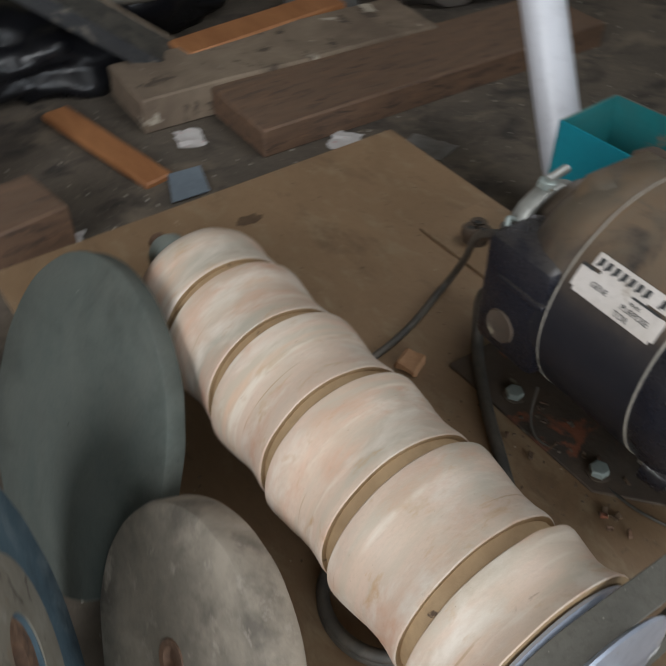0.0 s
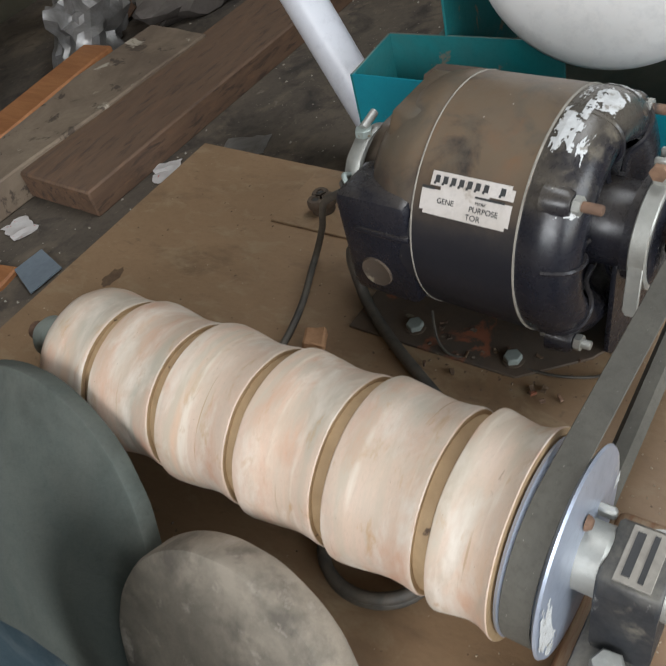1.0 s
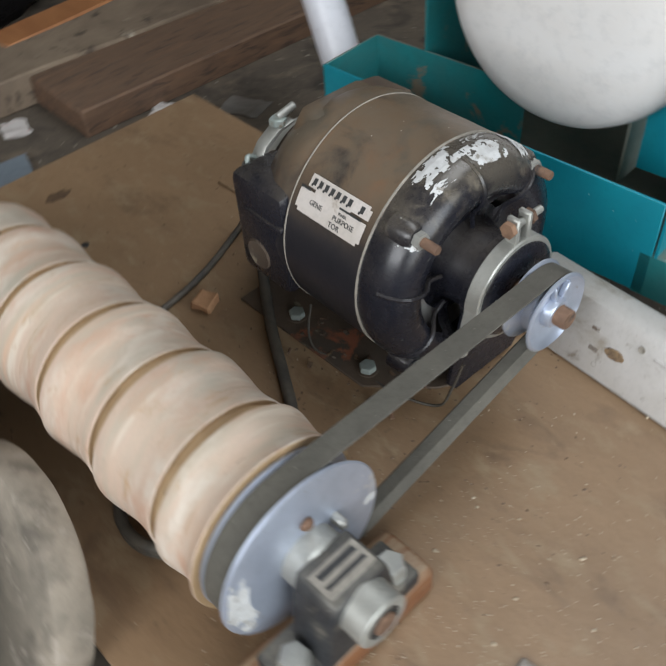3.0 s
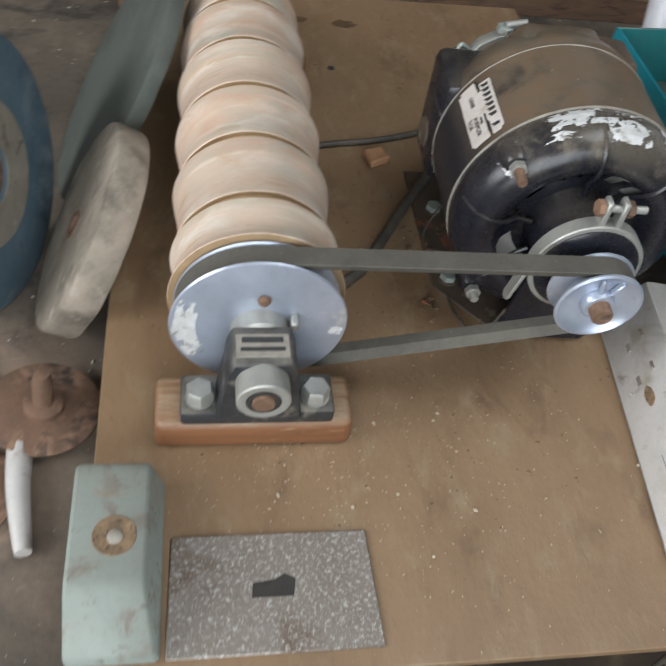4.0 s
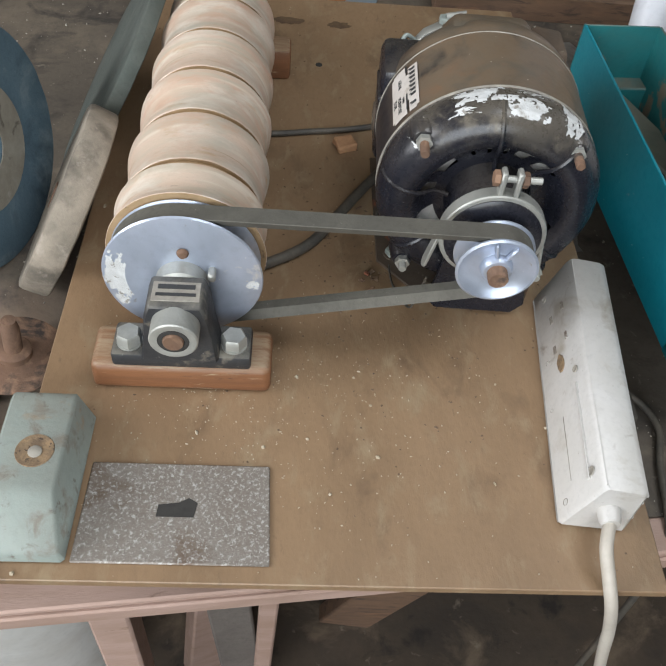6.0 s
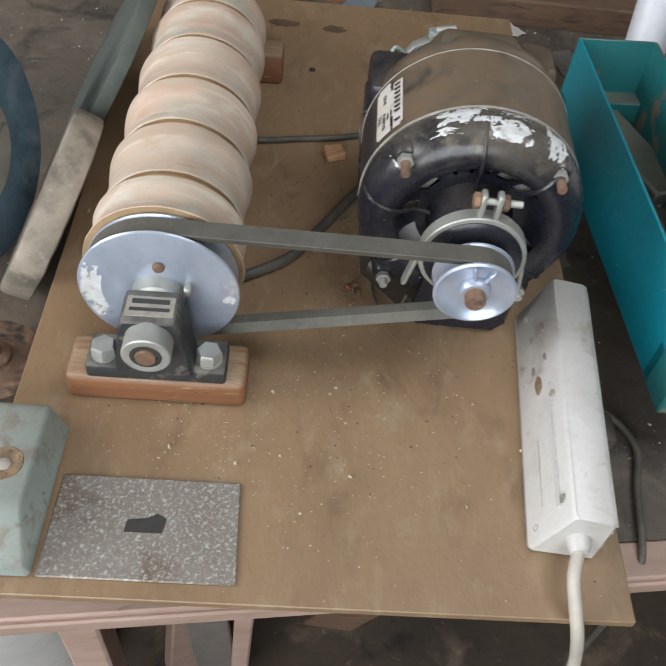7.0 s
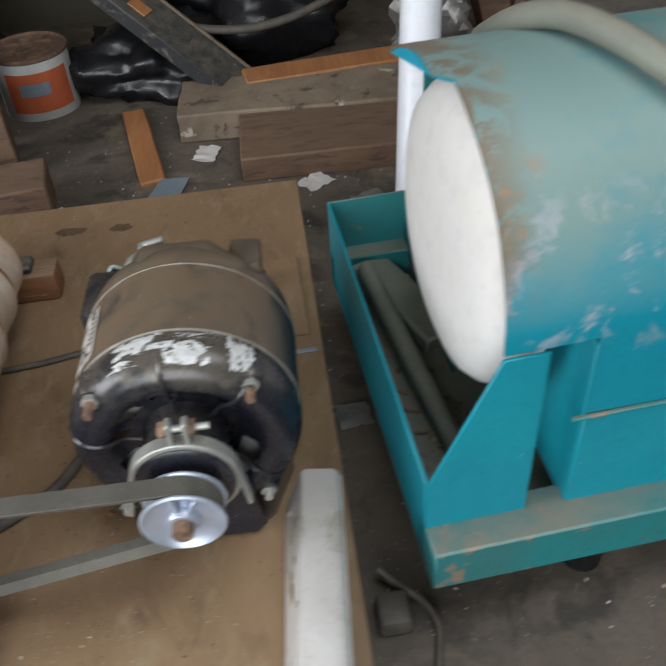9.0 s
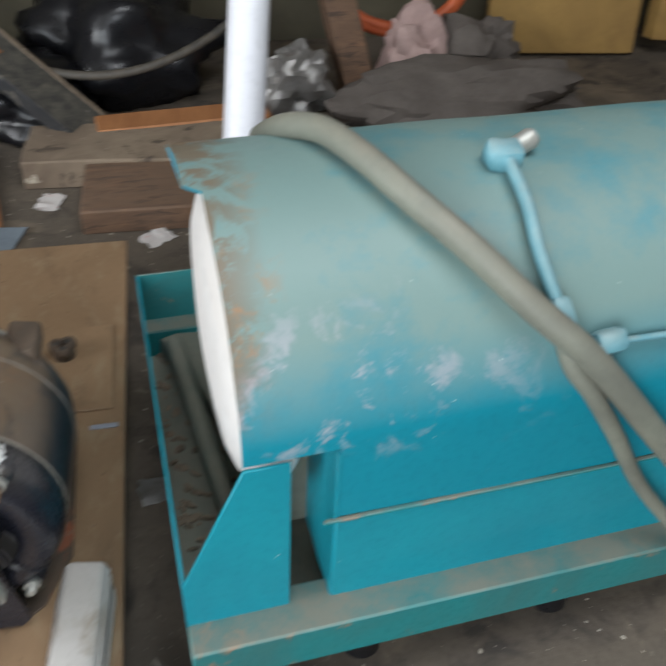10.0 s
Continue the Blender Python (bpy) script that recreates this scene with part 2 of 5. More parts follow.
M_stone = surf("grey_stone_wheel", (0.25, 0.215, 0.17), (0.165, 0.145, 0.115), 0.85, 0, 14, 260, 0.3, soft=0.14, spots=[((0.31, 0.265, 0.21), 0.47, 14, 0.1), ((0.13, 0.112, 0.09), 0.52, 19, 0.1), ((0.38, 0.33, 0.275), 0.58, 50, 0.1)])
M_bag = surf("black_bag", (0.008, 0.008, 0.01), (0.014, 0.014, 0.016), 0.3, 0, 9, 30, 0.4)
M_wall = surf("back_wall", (0.13, 0.115, 0.075), (0.09, 0.08, 0.055), 0.9, 0, 3, 60, 0.3)
M_room = surf("shed_wall", (0.3, 0.27, 0.23), (0.22, 0.2, 0.17), 0.9, 0, 2, 40, 0.3)
M_floor = surf("dirt_floor", (0.1, 0.073, 0.05), (0.06, 0.046, 0.035), 0.9, 0, 5, 60, 0.4, soft=0.12, spots=[((0.17, 0.125, 0.085), 0.55, 9), ((0.25, 0.2, 0.15), 0.64, 30), ((0.035, 0.028, 0.023), 0.58, 14)])
M_foil = surf("foil_wrap", (0.36, 0.35, 0.34), (0.2, 0.19, 0.18), 0.36, 0.5, 20, 60, 0.5)
M_litter = surf("litter_paper", (0.7, 0.68, 0.66), (0.62, 0.58, 0.56), 0.6, 0, 30, 100, 0.1, spots=[((0.6, 0.2, 0.18), 0.64, 60)])
M_hose = surf("orange_hose", (0.62, 0.14, 0.05), (0.5, 0.1, 0.035), 0.5, 0, 10, 100, 0.05)
M_cloth = surf("dusty_cloth", (0.1, 0.085, 0.075), (0.15, 0.13, 0.115), 0.95, 0, 8, 120, 0.4)
M_rock = surf("pink_rock", (0.5, 0.36, 0.33), (0.4, 0.28, 0.26), 0.9, 0, 16, 90, 0.5)
M_chip = surf("orange_chip", (0.45, 0.25, 0.13), (0.36, 0.19, 0.1), 0.85, 0, 60, 200, 0.3)
M_canred = surf("orange_can_label", (0.55, 0.13, 0.05), (0.45, 0.1, 0.04), 0.5, 0, 10, 100, 0.05)
M_canwhite = surf("white_can", (0.6, 0.6, 0.58), (0.5, 0.49, 0.46), 0.5, 0, 10, 100, 0.05)
M_oldlabel = surf("dirty_label", (0.36, 0.33, 0.28), (0.24, 0.22, 0.19), 0.6, 0, 60, 300, 0.05)
M_zincbolt = surf("pale_zinc", (0.42, 0.48, 0.45), (0.3, 0.34, 0.32), 0.5, 0.4, 40, 200, 0.1, spots=[((0.25, 0.17, 0.1), 0.66, 60)])
M_bluelip = surf("bright_blue_paint", (0.02, 0.42, 0.6), (0.01, 0.33, 0.5), 0.4, 0, 30, 150, 0.06, spots=[((0.0, 0.2, 0.28), 0.62, 40)])
M_stain = surf("dark_stain", (0.1, 0.062, 0.038), (0.14, 0.088, 0.05), 0.6, 0, 60, 200, 0.1)
M_bluegrey = surf("blue_grey_metal", (0.28, 0.34, 0.4), (0.22, 0.27, 0.32), 0.5, 0.3, 20, 150, 0.1)
M_yellow = surf("yellow_wood", (0.42, 0.26, 0.08), (0.3, 0.18, 0.06), 0.7, 0, 6, 80, 0.2)
M_teallight = surf("light_teal_paint", (0.16, 0.36, 0.42), (0.1, 0.28, 0.34), 0.5, 0, 20, 120, 0.1, dust=((0.3, 0.36, 0.34), 0.6))
M_hosegrey = surf("grey_hose", (0.2, 0.21, 0.17), (0.15, 0.155, 0.13), 0.55, 0, 14, 100, 0.08, dust=((0.25, 0.23, 0.18), 0.6))


# ---- mesh helpers ----
def thing(name, at, label, category, group="", kind=""):
    ob = new(name)
    ob.empty_display_size = 0.02
    ob.matrix_basis = Matrix.Translation(at)
    return tagged(ob, label, category, group, kind)


def root_of(ob):
    while ob.parent:
        ob = ob.parent
    return ob


def finish(name, bm, material, smooth=40):
    bmesh.ops.recalc_face_normals(bm, faces=bm.faces)
    me = bpy.data.meshes.new(name)
    if smooth:
        lim = radians(smooth)
        for f in bm.faces:
            f.smooth = True
        for e in bm.edges:
            e.smooth = len(e.link_faces) == 2 and e.calc_face_angle(0) < lim
    bm.to_mesh(me)
    bm.free()
    for m in material if isinstance(material, (list, tuple)) else (material,):
        me.materials.append(m)
    return me


def part(name, bm, material, parent, label="", smooth=40):
    bm.transform(root_of(parent).matrix_basis.inverted())
    ob = new(name, finish(name, bm, material, smooth))
    ob.parent = parent
    return tagged(ob, label)


def solo(name, bm, material, label="", category="", group="", kind="", smooth=40):
    return tagged(new(name, finish(name, bm, material, smooth)), label, category, group, kind)


def box(c, s, bev=0.001, m=None, seg=1):
    bm = bmesh.new()
    bmesh.ops.create_cube(bm, size=1, matrix=Matrix.Translation(c) @ Matrix.Diagonal((*s, 1)))
    if bev:
        bmesh.ops.bevel(bm, geom=bm.edges[:], offset=bev, segments=seg, affect="EDGES", profile=0.5)
    if m is not None:
        bm.transform(m)
    return bm


def lathe(profile, m=None, seg=48):
    """Turns (radius, height) pairs about z."""
    bm = bmesh.new()
    rings = []
    for r, h in profile:
        if r < 1e-6:
            rings.append([bm.verts.new((0, 0, h))])
        else:
            rings.append([bm.verts.new((r * math.cos(2 * math.pi * k / seg), r * math.sin(2 * math.pi * k / seg), h)) for k in range(seg)])
    for a, b in zip(rings, rings[1:]):
        for k in range(seg):
            q = (k + 1) % seg
            vs = [a[k % len(a)], a[q % len(a)], b[q % len(b)], b[k % len(b)]]
            vs = list(dict.fromkeys(vs))
            if len(vs) > 2:
                bm.faces.new(vs)
    if m is not None:
        bm.transform(m)
    return bm


def smooth_path(pts, per=6):
    pts = [Vector(p) for p in pts]
    out = []
    for i in range(len(pts) - 1):
        p0, p1, p2, p3 = pts[max(i - 1, 0)], pts[i], pts[i + 1], pts[min(i + 2, len(pts) - 1)]
        for k in range(per):
            t = k / per
            out.append(0.5 * (2 * p1 + (p2 - p0) * t + (2 * p0 - 5 * p1 + 4 * p2 - p3) * t * t + (3 * p1 - p0 - 3 * p2 + p3) * t ** 3))
    return out + [pts[-1]]


def tube(pts, r, seg=10, per=6, flat=1.0):
    path = smooth_path(pts, per)
    bm = bmesh.new()
    rings, up = [], None
    for i, p in enumerate(path):
        d = (path[min(i + 1, len(path) - 1)] - path[max(i - 1, 0)]).normalized()
        up = (up - d * up.dot(d)).normalized() if up else d.orthogonal().normalized()
        s = d.cross(up)
        rr = r(i / (len(path) - 1)) if callable(r) else r
        rings.append([bm.verts.new(p + rr * (math.cos(2 * math.pi * k / seg) * up + flat * math.sin(2 * math.pi * k / seg) * s)) for k in range(seg)])
    for a, b in zip(rings, rings[1:]):
        for k in range(seg):
            bm.faces.new((a[k], a[(k + 1) % seg], b[(k + 1) % seg], b[k]))
    bm.faces.new(rings[0][::-1])
    bm.faces.new(rings[-1])
    return bm


def prism(poly, depth, m=None, bev=0.0):
    """A flat polygon in the local xy plane, given depth along z."""
    bm = bmesh.new()
    lo = [bm.verts.new((x, y, 0)) for x, y in poly]
    hi = [bm.verts.new((x, y, depth)) for x, y in poly]
    bm.faces.new(lo[::-1])
    bm.faces.new(hi)
    for k in range(len(poly)):
        q = (k + 1) % len(poly)
        bm.faces.new((lo[k], lo[q], hi[q], hi[k]))
    if bev:
        bmesh.ops.bevel(bm, geom=bm.edges[:], offset=bev, segments=1, affect="EDGES", profile=0.5)
    if m is not None:
        bm.transform(m)
    return bm


def join(*bms):
    out = bms[0]
    for b in bms[1:]:
        me = bpy.data.meshes.new("tmp")
        b.to_mesh(me)
        b.free()
        out.from_mesh(me)
        bpy.data.meshes.remove(me)
    return out


def rough_up(bm, amp, scale, cuts=0):
    if cuts:
        bmesh.ops.subdivide_edges(bm, edges=bm.edges[:], cuts=cuts, use_grid_fill=True)
    for v in bm.verts:
        v.co += amp * Vector(noise.noise_vector(v.co * scale))
    return bm


def along(p, d):
    """A pose at p whose z points along d."""
    return Matrix.Translation(p) @ Vector(d).to_track_quat("Z", "Y").to_matrix().to_4x4()


def ALONG_Y(x, y, z):
    return Matrix.Translation((x, y, z)) @ Matrix.Rotation(radians(-90), 4, "X")


def hexa(r, h, m, chamfer=0.0008):
    return lathe([(0, 0), (r, 0), (r, h - chamfer), (r * 0.86, h), (0, h)], m, 6)


def bz(y):
    """Height of the slightly sloping bench top."""
    return -0.066 - 0.038 * y


# ---- structure ----


def build_room():
    solo("floor", box((0.6, 0.1, -0.83), (5.0, 4.4, 0.06), 0), M_floor, "dark dirty shed floor", "floor", kind="structure", smooth=0)
    # unseen ceiling, left open where the added hood light shines in
    roof = join(box((0.6, 1.4, 1.93), (5.0, 1.8, 0.06), 0), box((0.6, -1.25, 1.93), (5.0, 1.7, 0.06), 0), box((-0.8, 0.05, 1.93), (2.2, 0.9, 0.06), 0), box((2.4, 0.05, 1.93), (1.4, 0.9, 0.06), 0))
    solo("ceiling", roof, M_room, "plain unseen shed ceiling with an opening for the added light", "ceiling", kind="structure", smooth=0)
    solo("wall_back", box((0.6, 2.04, 0.55), (5.0, 0.08, 2.7), 0), M_wall, "dark olive shed wall behind the bench", "wall", kind="structure", smooth=0)
    solo("wall_right", box((2.9, 0.1, 0.55), (0.08, 3.8, 2.7), 0), M_room, "plain shed wall", "wall", kind="structure", smooth=0)
    # wall with a window opening
    bm = join(box((-1.7, -1.355, 0.55), (0.08, 1.21, 2.7), 0), box((-1.7, 1.21, 0.55), (0.08, 1.58, 2.7), 0),
              box((-1.7, -0.165, -0.17), (0.08, 1.17, 1.26), 0), box((-1.7, -0.165, 1.67), (0.08, 1.17, 0.46), 0))
    solo("wall_left", bm, M_room, "plain shed wall with a window opening", "wall", kind="structure", smooth=0)
    # wall with a wide doorway
    bm = join(box((-1.56, -1.9, 0.55), (0.36, 0.08, 2.7), 0), box((1.85, -1.9, 0.55), (2.2, 0.08, 2.7), 0), box((-0.315, -1.9, 1.84), (2.13, 0.08, 0.12), 0))
    solo("wall_front", bm, M_room, "plain shed wall with a wide doorway", "wall", kind="structure", smooth=0)


def build_bench():
    bench = thing("workbench", (0.3, 0.6, -0.8), "long dusty wooden workbench with a pinkish front rail", "workbench")
    # the front edge runs slightly askew to the machine board
    bm = bmesh.new()
    def edge_y(x):
        return 0.034 + (x + 0.045) * 0.115
    x0, x1, nx, ny = -1.2, 2.3, 14, 8
    rows = []
    for j in range(ny + 1):
        row = []
        for i in range(nx + 1):
            x = x0 + (x1 - x0) * i / nx
            y = edge_y(x) + (1.98 - edge_y(x)) * j / ny
            row.append(bm.verts.new((x, y, bz(y))))
        rows.append(row)
    for j in range(ny):
        for i in range(nx):
            bm.faces.new((rows[j][i], rows[j][i + 1], rows[j + 1][i + 1], rows[j + 1][i]))
    r = bmesh.ops.extrude_face_region(bm, geom=bm.faces[:])
    for v in r["geom"]:
        if isinstance(v, bmesh.types.BMVert):
            v.co.z -= 0.022
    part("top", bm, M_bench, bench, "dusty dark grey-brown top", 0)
    turn = Matrix.Translation((0.25, edge_y(0.25), 0)) @ Matrix.Rotation(math.atan(0.115), 4, "Z")
    part("front_rail", rough_up(box((0.4, -0.022, -0.0875), (3.4, 0.03, 0.018), 0.002, turn), 0.001, 30), M_rail, bench, "pinkish front rail")
    part("front_lip", rough_up(box((0.4, -0.017, -0.0745), (3.4, 0.034, 0.008), 0.002, turn), 0.001, 40), M_rail, bench, "worn pale edging strip")
    part("leg", box((-0.192, -0.005, -0.449), (0.034, 0.04, 0.702), 0.003, turn), M_rail, bench)
    part("leg", box((1.7, 0.06, -0.46), (0.05, 0.05, 0.68), 0.003, turn), M_rail, bench)
    part("leg", box((-1.2, 0.06, -0.46), (0.05, 0.05, 0.68), 0.003, turn), M_rail, bench)
    part("back_leg", box((-0.9, 1.9, -0.49), (0.06, 0.05, 0.62), 0.003), M_wood, bench)
    part("back_leg", box((2.0, 1.9, -0.49), (0.06, 0.05, 0.62), 0.003), M_wood, bench)


def build_board():
    b = thing("baseboard_panel", (0.25, 0.43, -0.01), "thin brown plywood base board, dusty and stained, on battens", "board")
    bm = prism([(0, 0), (0.489, 0), (0.508, 0.865), (-0.002, 0.865)], 0.008, Matrix.Translation((0, 0, -0.008)), 0.0008)
    part("panel", bm, M_ply, b, "brown stained plywood sheet", 30)
    for y in (0.13, 0.45, 0.75):
        h = -0.008 - bz(y)
        part("batten", box((0.27, y, -0.008 - h / 2), (0.36, 0.05, h - 0.001), 0.002), M_wood, b)
    k0 = thing("clamp_knob", (0.432, 0.623, 0.003), "small dark cast knob with holes standing on the thin panel", "knob")
    part("stem", lathe([(0.013, 0), (0.0125, 0.013), (0.0, 0.013)], Matrix.Translation((0.432, 0.623, 0.003)), 24), M_rustplate, k0)
    for k in range(3):
        a = radians(40 + 120 * k)
        x, y = 0.432 + 0.0075 * math.cos(a), 0.623 + 0.0075 * math.sin(a)
        lobe = part("lobe", lathe([(0.0, 0.012), (0.0085, 0.012), (0.0095, 0.014), (0.0095, 0.02), (0.008, 0.022), (0.0045, 0.022), (0.004, 0.02), (0, 0.02)], Matrix.Translation((x, y, 0)), 20), M_rustplate, k0)
        # flat dark disc paints the shade inside the hole
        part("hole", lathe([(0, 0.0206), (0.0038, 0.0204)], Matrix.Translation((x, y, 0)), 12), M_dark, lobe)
    cp = thing("cover_panel", (0.44, 0.6, 0), "thin brown plywood cover panel lying on the base board", "panel")
    part("panel", box((0.443, 0.6, 0.0016), (0.09, 0.148, 0.0028), 0.0008, None), M_ply, cp)
    st = thing("tin_strip", (0.478, 0.5, 0), "short bright tin strip lying on the board", "metal strip")
    part("strip", box((0.478, 0.5, 0.0015), (0.03, 0.006, 0.002), 0.0004, None), M_zinc, st)
    part("nail_head", lathe([(0, 0.0015), (0.004, 0.001), (0.0045, 0)], Matrix.Translation((0.231, 0.692, 0)), 12), M_dark, b)


# ---- the roller machine ----
RX, RZ = 0.118, 0.088
MX, MZ = 0.364, 0.117


def build_roller():
    r = thing("sanding_roller", (RX, 0.45, 0.0), "long pale wooden roller of six contoured drums on a steel shaft", "roller")
    bounds = [0.2415, 0.291, 0.362, 0.432, 0.503, 0.573, 0.642]
    n = 6
    for k in range(n):
        a, b = bounds[k], bounds[k + 1]
        R = 0.064 - 0.0045 * (k / (n - 1))
        L = b - a - 0.0108
        f = [(0.0, 0.82), (0.0, 0.945), (0.012, 0.957), (0.05, 0.958), (0.18, 0.938), (0.34, 0.928), (0.5, 0.94), (0.66, 0.968), (0.82, 0.99), (0.94, 1.003), (0.985, 1.0), (1.0, 0.985), (1.0, 0.85)]
        if k == 0:
            f = [(0.0, 0.6), (0.0, 1.015), (0.02, 1.02), (0.12, 0.99), (0.28, 0.955), (0.45, 0.945), (0.6, 0.96), (0.8, 0.985), (0.94, 1.003), (0.985, 1.0), (1.0, 0.985), (1.0, 0.85)]
        if k == 5:
            f = [(0.0, 0.85), (0.0, 0.95), (0.015, 0.962), (0.06, 0.963), (0.2, 0.95), (0.36, 0.945), (0.52, 0.965), (0.66, 0.98), (0.78, 0.965), (0.88, 0.92), (0.95, 0.85), (0.99, 0.76), (1.0, 0.7), (1.0, 0.1)]
        prof = [(R * q, a + t * L) for t, q in f]
        bm = lathe(prof, ALONG_Y(RX, 0, RZ), 96)
        for v in bm.verts:
            v.co += 0.0005 * Vector(noise.noise_vector(v.co * 45))
        drum = part("drum", bm, (M_roller, M_groove), r)
        for p in drum.data.polygons:
            if p.index < 96 or p.index >= len(drum.data.polygons) - 96:
                p.material_index = 1
        if k < 5:
            part("groove", lathe([(R * 0.86, a + L - 0.002), (R * 0.885, a + L + 0.004), (R * 0.88, b + 0.002)], ALONG_Y(RX, 0, RZ), 60), M_groove, r, "darker recessed groove")
    part("shaft", lathe([(0, 0.0), (0.0075, 0.0), (0.008, 0.001), (0.008, 0.556), (0, 0.556)], ALONG_Y(RX, 0.146, RZ), 20), M_rust, r, "rusty steel shaft")


def build_marks():
    rnd = random.Random(12)
    for label, x, y, rx, ry in (("dark brown oil stain on the board", 0.19, 0.8, 0.022, 0.01), ("dark brown oil stain on the board", 0.258, 0.795, 0.017, 0.009)):
        bm = bmesh.new()
        vs = [bm.verts.new((x + rx * math.cos(a) * q, y + ry * math.sin(a) * q, 0.0004)) for a, q in ((2 * math.pi * k / 22, rnd.uniform(0.8, 1.15)) for k in range(22))]
        bm.faces.new(vs)
        solo("oil_stain", bm, M_stain, label, "stain", smooth=0)
    bm = bmesh.new()
    for k in range(480):
        x, y = rnd.gauss(0.3, 0.09), rnd.gauss(0.33, 0.1)
        if rnd.random() < 0.4:
            x, y = rnd.uniform(0.01, 0.48), rnd.uniform(0.01, 0.85)
        if not (0.01 < x < 0.48 and 0.01 < y < 0.85):
            continue
        sz = rnd.uniform(0.0003, 0.0011)
        bmesh.ops.create_cone(bm, segments=5, radius1=1, radius2=0.4, depth=1.0, cap_ends=True, matrix=pose(x, y, sz * 0.35, 0, 0, rnd.uniform(0, 360)) @ Matrix.Diagonal((sz * rnd.uniform(0.8, 2.0), sz, sz * 0.7, 1)))
    solo("dark_grit", bm, M_stain, "dark grit and rust flakes scattered on the board", "grit", kind="stuff", smooth=0)


def flake(at, nu, nv, seed, cover):
    """A ragged thin patch of paint over the surface at(u, v)."""
    bm = bmesh.new()
    vs = {}
    for i in range(nu):
        for j in range(nv):
            u, v = (i + 0.5) / nu, (j + 0.5) / nv
            rim = 1 - max(abs(2 * u - 1), abs(2 * v - 1)) ** 2
            if noise.noise((u * 5 + seed, v * 4, seed)) * 0.8 + noise.noise((u * 14, v * 11, seed)) * 0.5 + rim * 0.9 - 0.4 + cover > 0:
                ring = []
                for a, b in ((i, j), (i + 1, j), (i + 1, j + 1), (i, j + 1)):
                    if (a, b) not in vs:
                        vs[a, b] = bm.verts.new(at(a / nu, b / nv))
                    ring.append(vs[a, b])
                bm.faces.new(ring)
    return bm


def build_big_pulley():
    p = thing("drive_pulley", (RX, 0.232, RZ), "large zinc-grey sheet metal belt pulley with paint worn off", "pulley")
    R = 0.0638
    prof = [(0.009, 0.0), (0.02, -0.001), (R - 0.006, 0.0), (R - 0.001, 0.001), (R, 0.0025), (R - 0.002, 0.004), (R - 0.012, 0.0075), (R - 0.012, 0.0175), (R - 0.005, 0.0235), (R - 0.003, 0.0245), (R - 0.004, 0.0265), (0.02, 0.0265), (0.009, 0.0265)]
    part("wheel", lathe(prof, ALONG_Y(RX, 0.2135, RZ), 96), M_zinc, p)
    part("hub", lathe([(0.009, -0.016), (0.019, -0.016), (0.021, -0.014), (0.021, 0.0), (0.009, 0.0)], ALONG_Y(RX, 0.2135, RZ), 32), M_steel, p, "steel hub collar")
    part("set_screw", lathe([(0, -0.004), (0.003, -0.0035), (0.0045, -0.0015), (0.0048, 0), (0, 0)], ALONG_Y(RX + 0.002, 0.212, RZ + 0.03), 14), M_rust, p, "small rusty screw head")
    part("hub_nub", box((RX + 0.024, 0.2085, RZ + 0.012), (0.006, 0.012, 0.008), 0.0015), M_steel, p)
    for a0, a1, r0, r1, seed in ((150, 215, 0.037, 0.062, 3.0), (158, 186, 0.02, 0.04, 8.0), (-8, 2, 0.05, 0.061, 5.0)):
        part("paint_flake", flake(lambda u, v: (RX + (r0 + (r1 - r0) * v) * math.cos(radians(a0 + (a1 - a0) * u)), 0.2131 + 0.0002 * v, RZ + (r0 + (r1 - r0) * v) * math.sin(radians(a0 + (a1 - a0) * u))), 40, 22, seed, 0.1), M_flake, p, "worn white paint flakes", 0)


def build_belt():
    """One V-belt round both pulleys."""
    R1, R2 = 0.0592, 0.0305
    c1, c2 = Vector((RX, RZ)), Vector((MX, MZ))
    d = (c2 - c1)
    L = d.length
    base = math.atan2(d.y, d.x)
    off = math.acos((R1 - R2) / L)
    pts = []
    for k in range(33):
        a = base + off + (2 * math.pi - 2 * off) * k / 32
        pts.append((c1, R1, a))
    for k in range(21):
        a = base - off + 2 * off * k / 20
        pts.append((c2, R2, a))
    bm = bmesh.new()
    rings = []
    for c, R, a in pts:
        n = Vector((math.cos(a), math.sin(a)))
        ring = []
        for dr, dy in ((0.0005, -0.0088), (0.001, -0.0083), (0.001, 0.0083), (0.0005, 0.0088), (-0.0075, 0.0045), (-0.0075, -0.0045)):
            q = c + n * (R + dr)
            ring.append(bm.verts.new((q.x, 0.2265 - 0.0065 * (q.x - RX) / (MX - RX) + dy, q.y)))
        rings.append(ring)
    for i in range(len(rings)):
        a, b = rings[i], rings[(i + 1) % len(rings)]
        for k in range(6):
            bm.faces.new((a[k], a[(k + 1) % 6], b[(k + 1) % 6], b[k]))
    solo("drive_belt", bm, M_rubber, "dusty grey-black rubber V-belt round both pulleys", "belt", smooth=30)


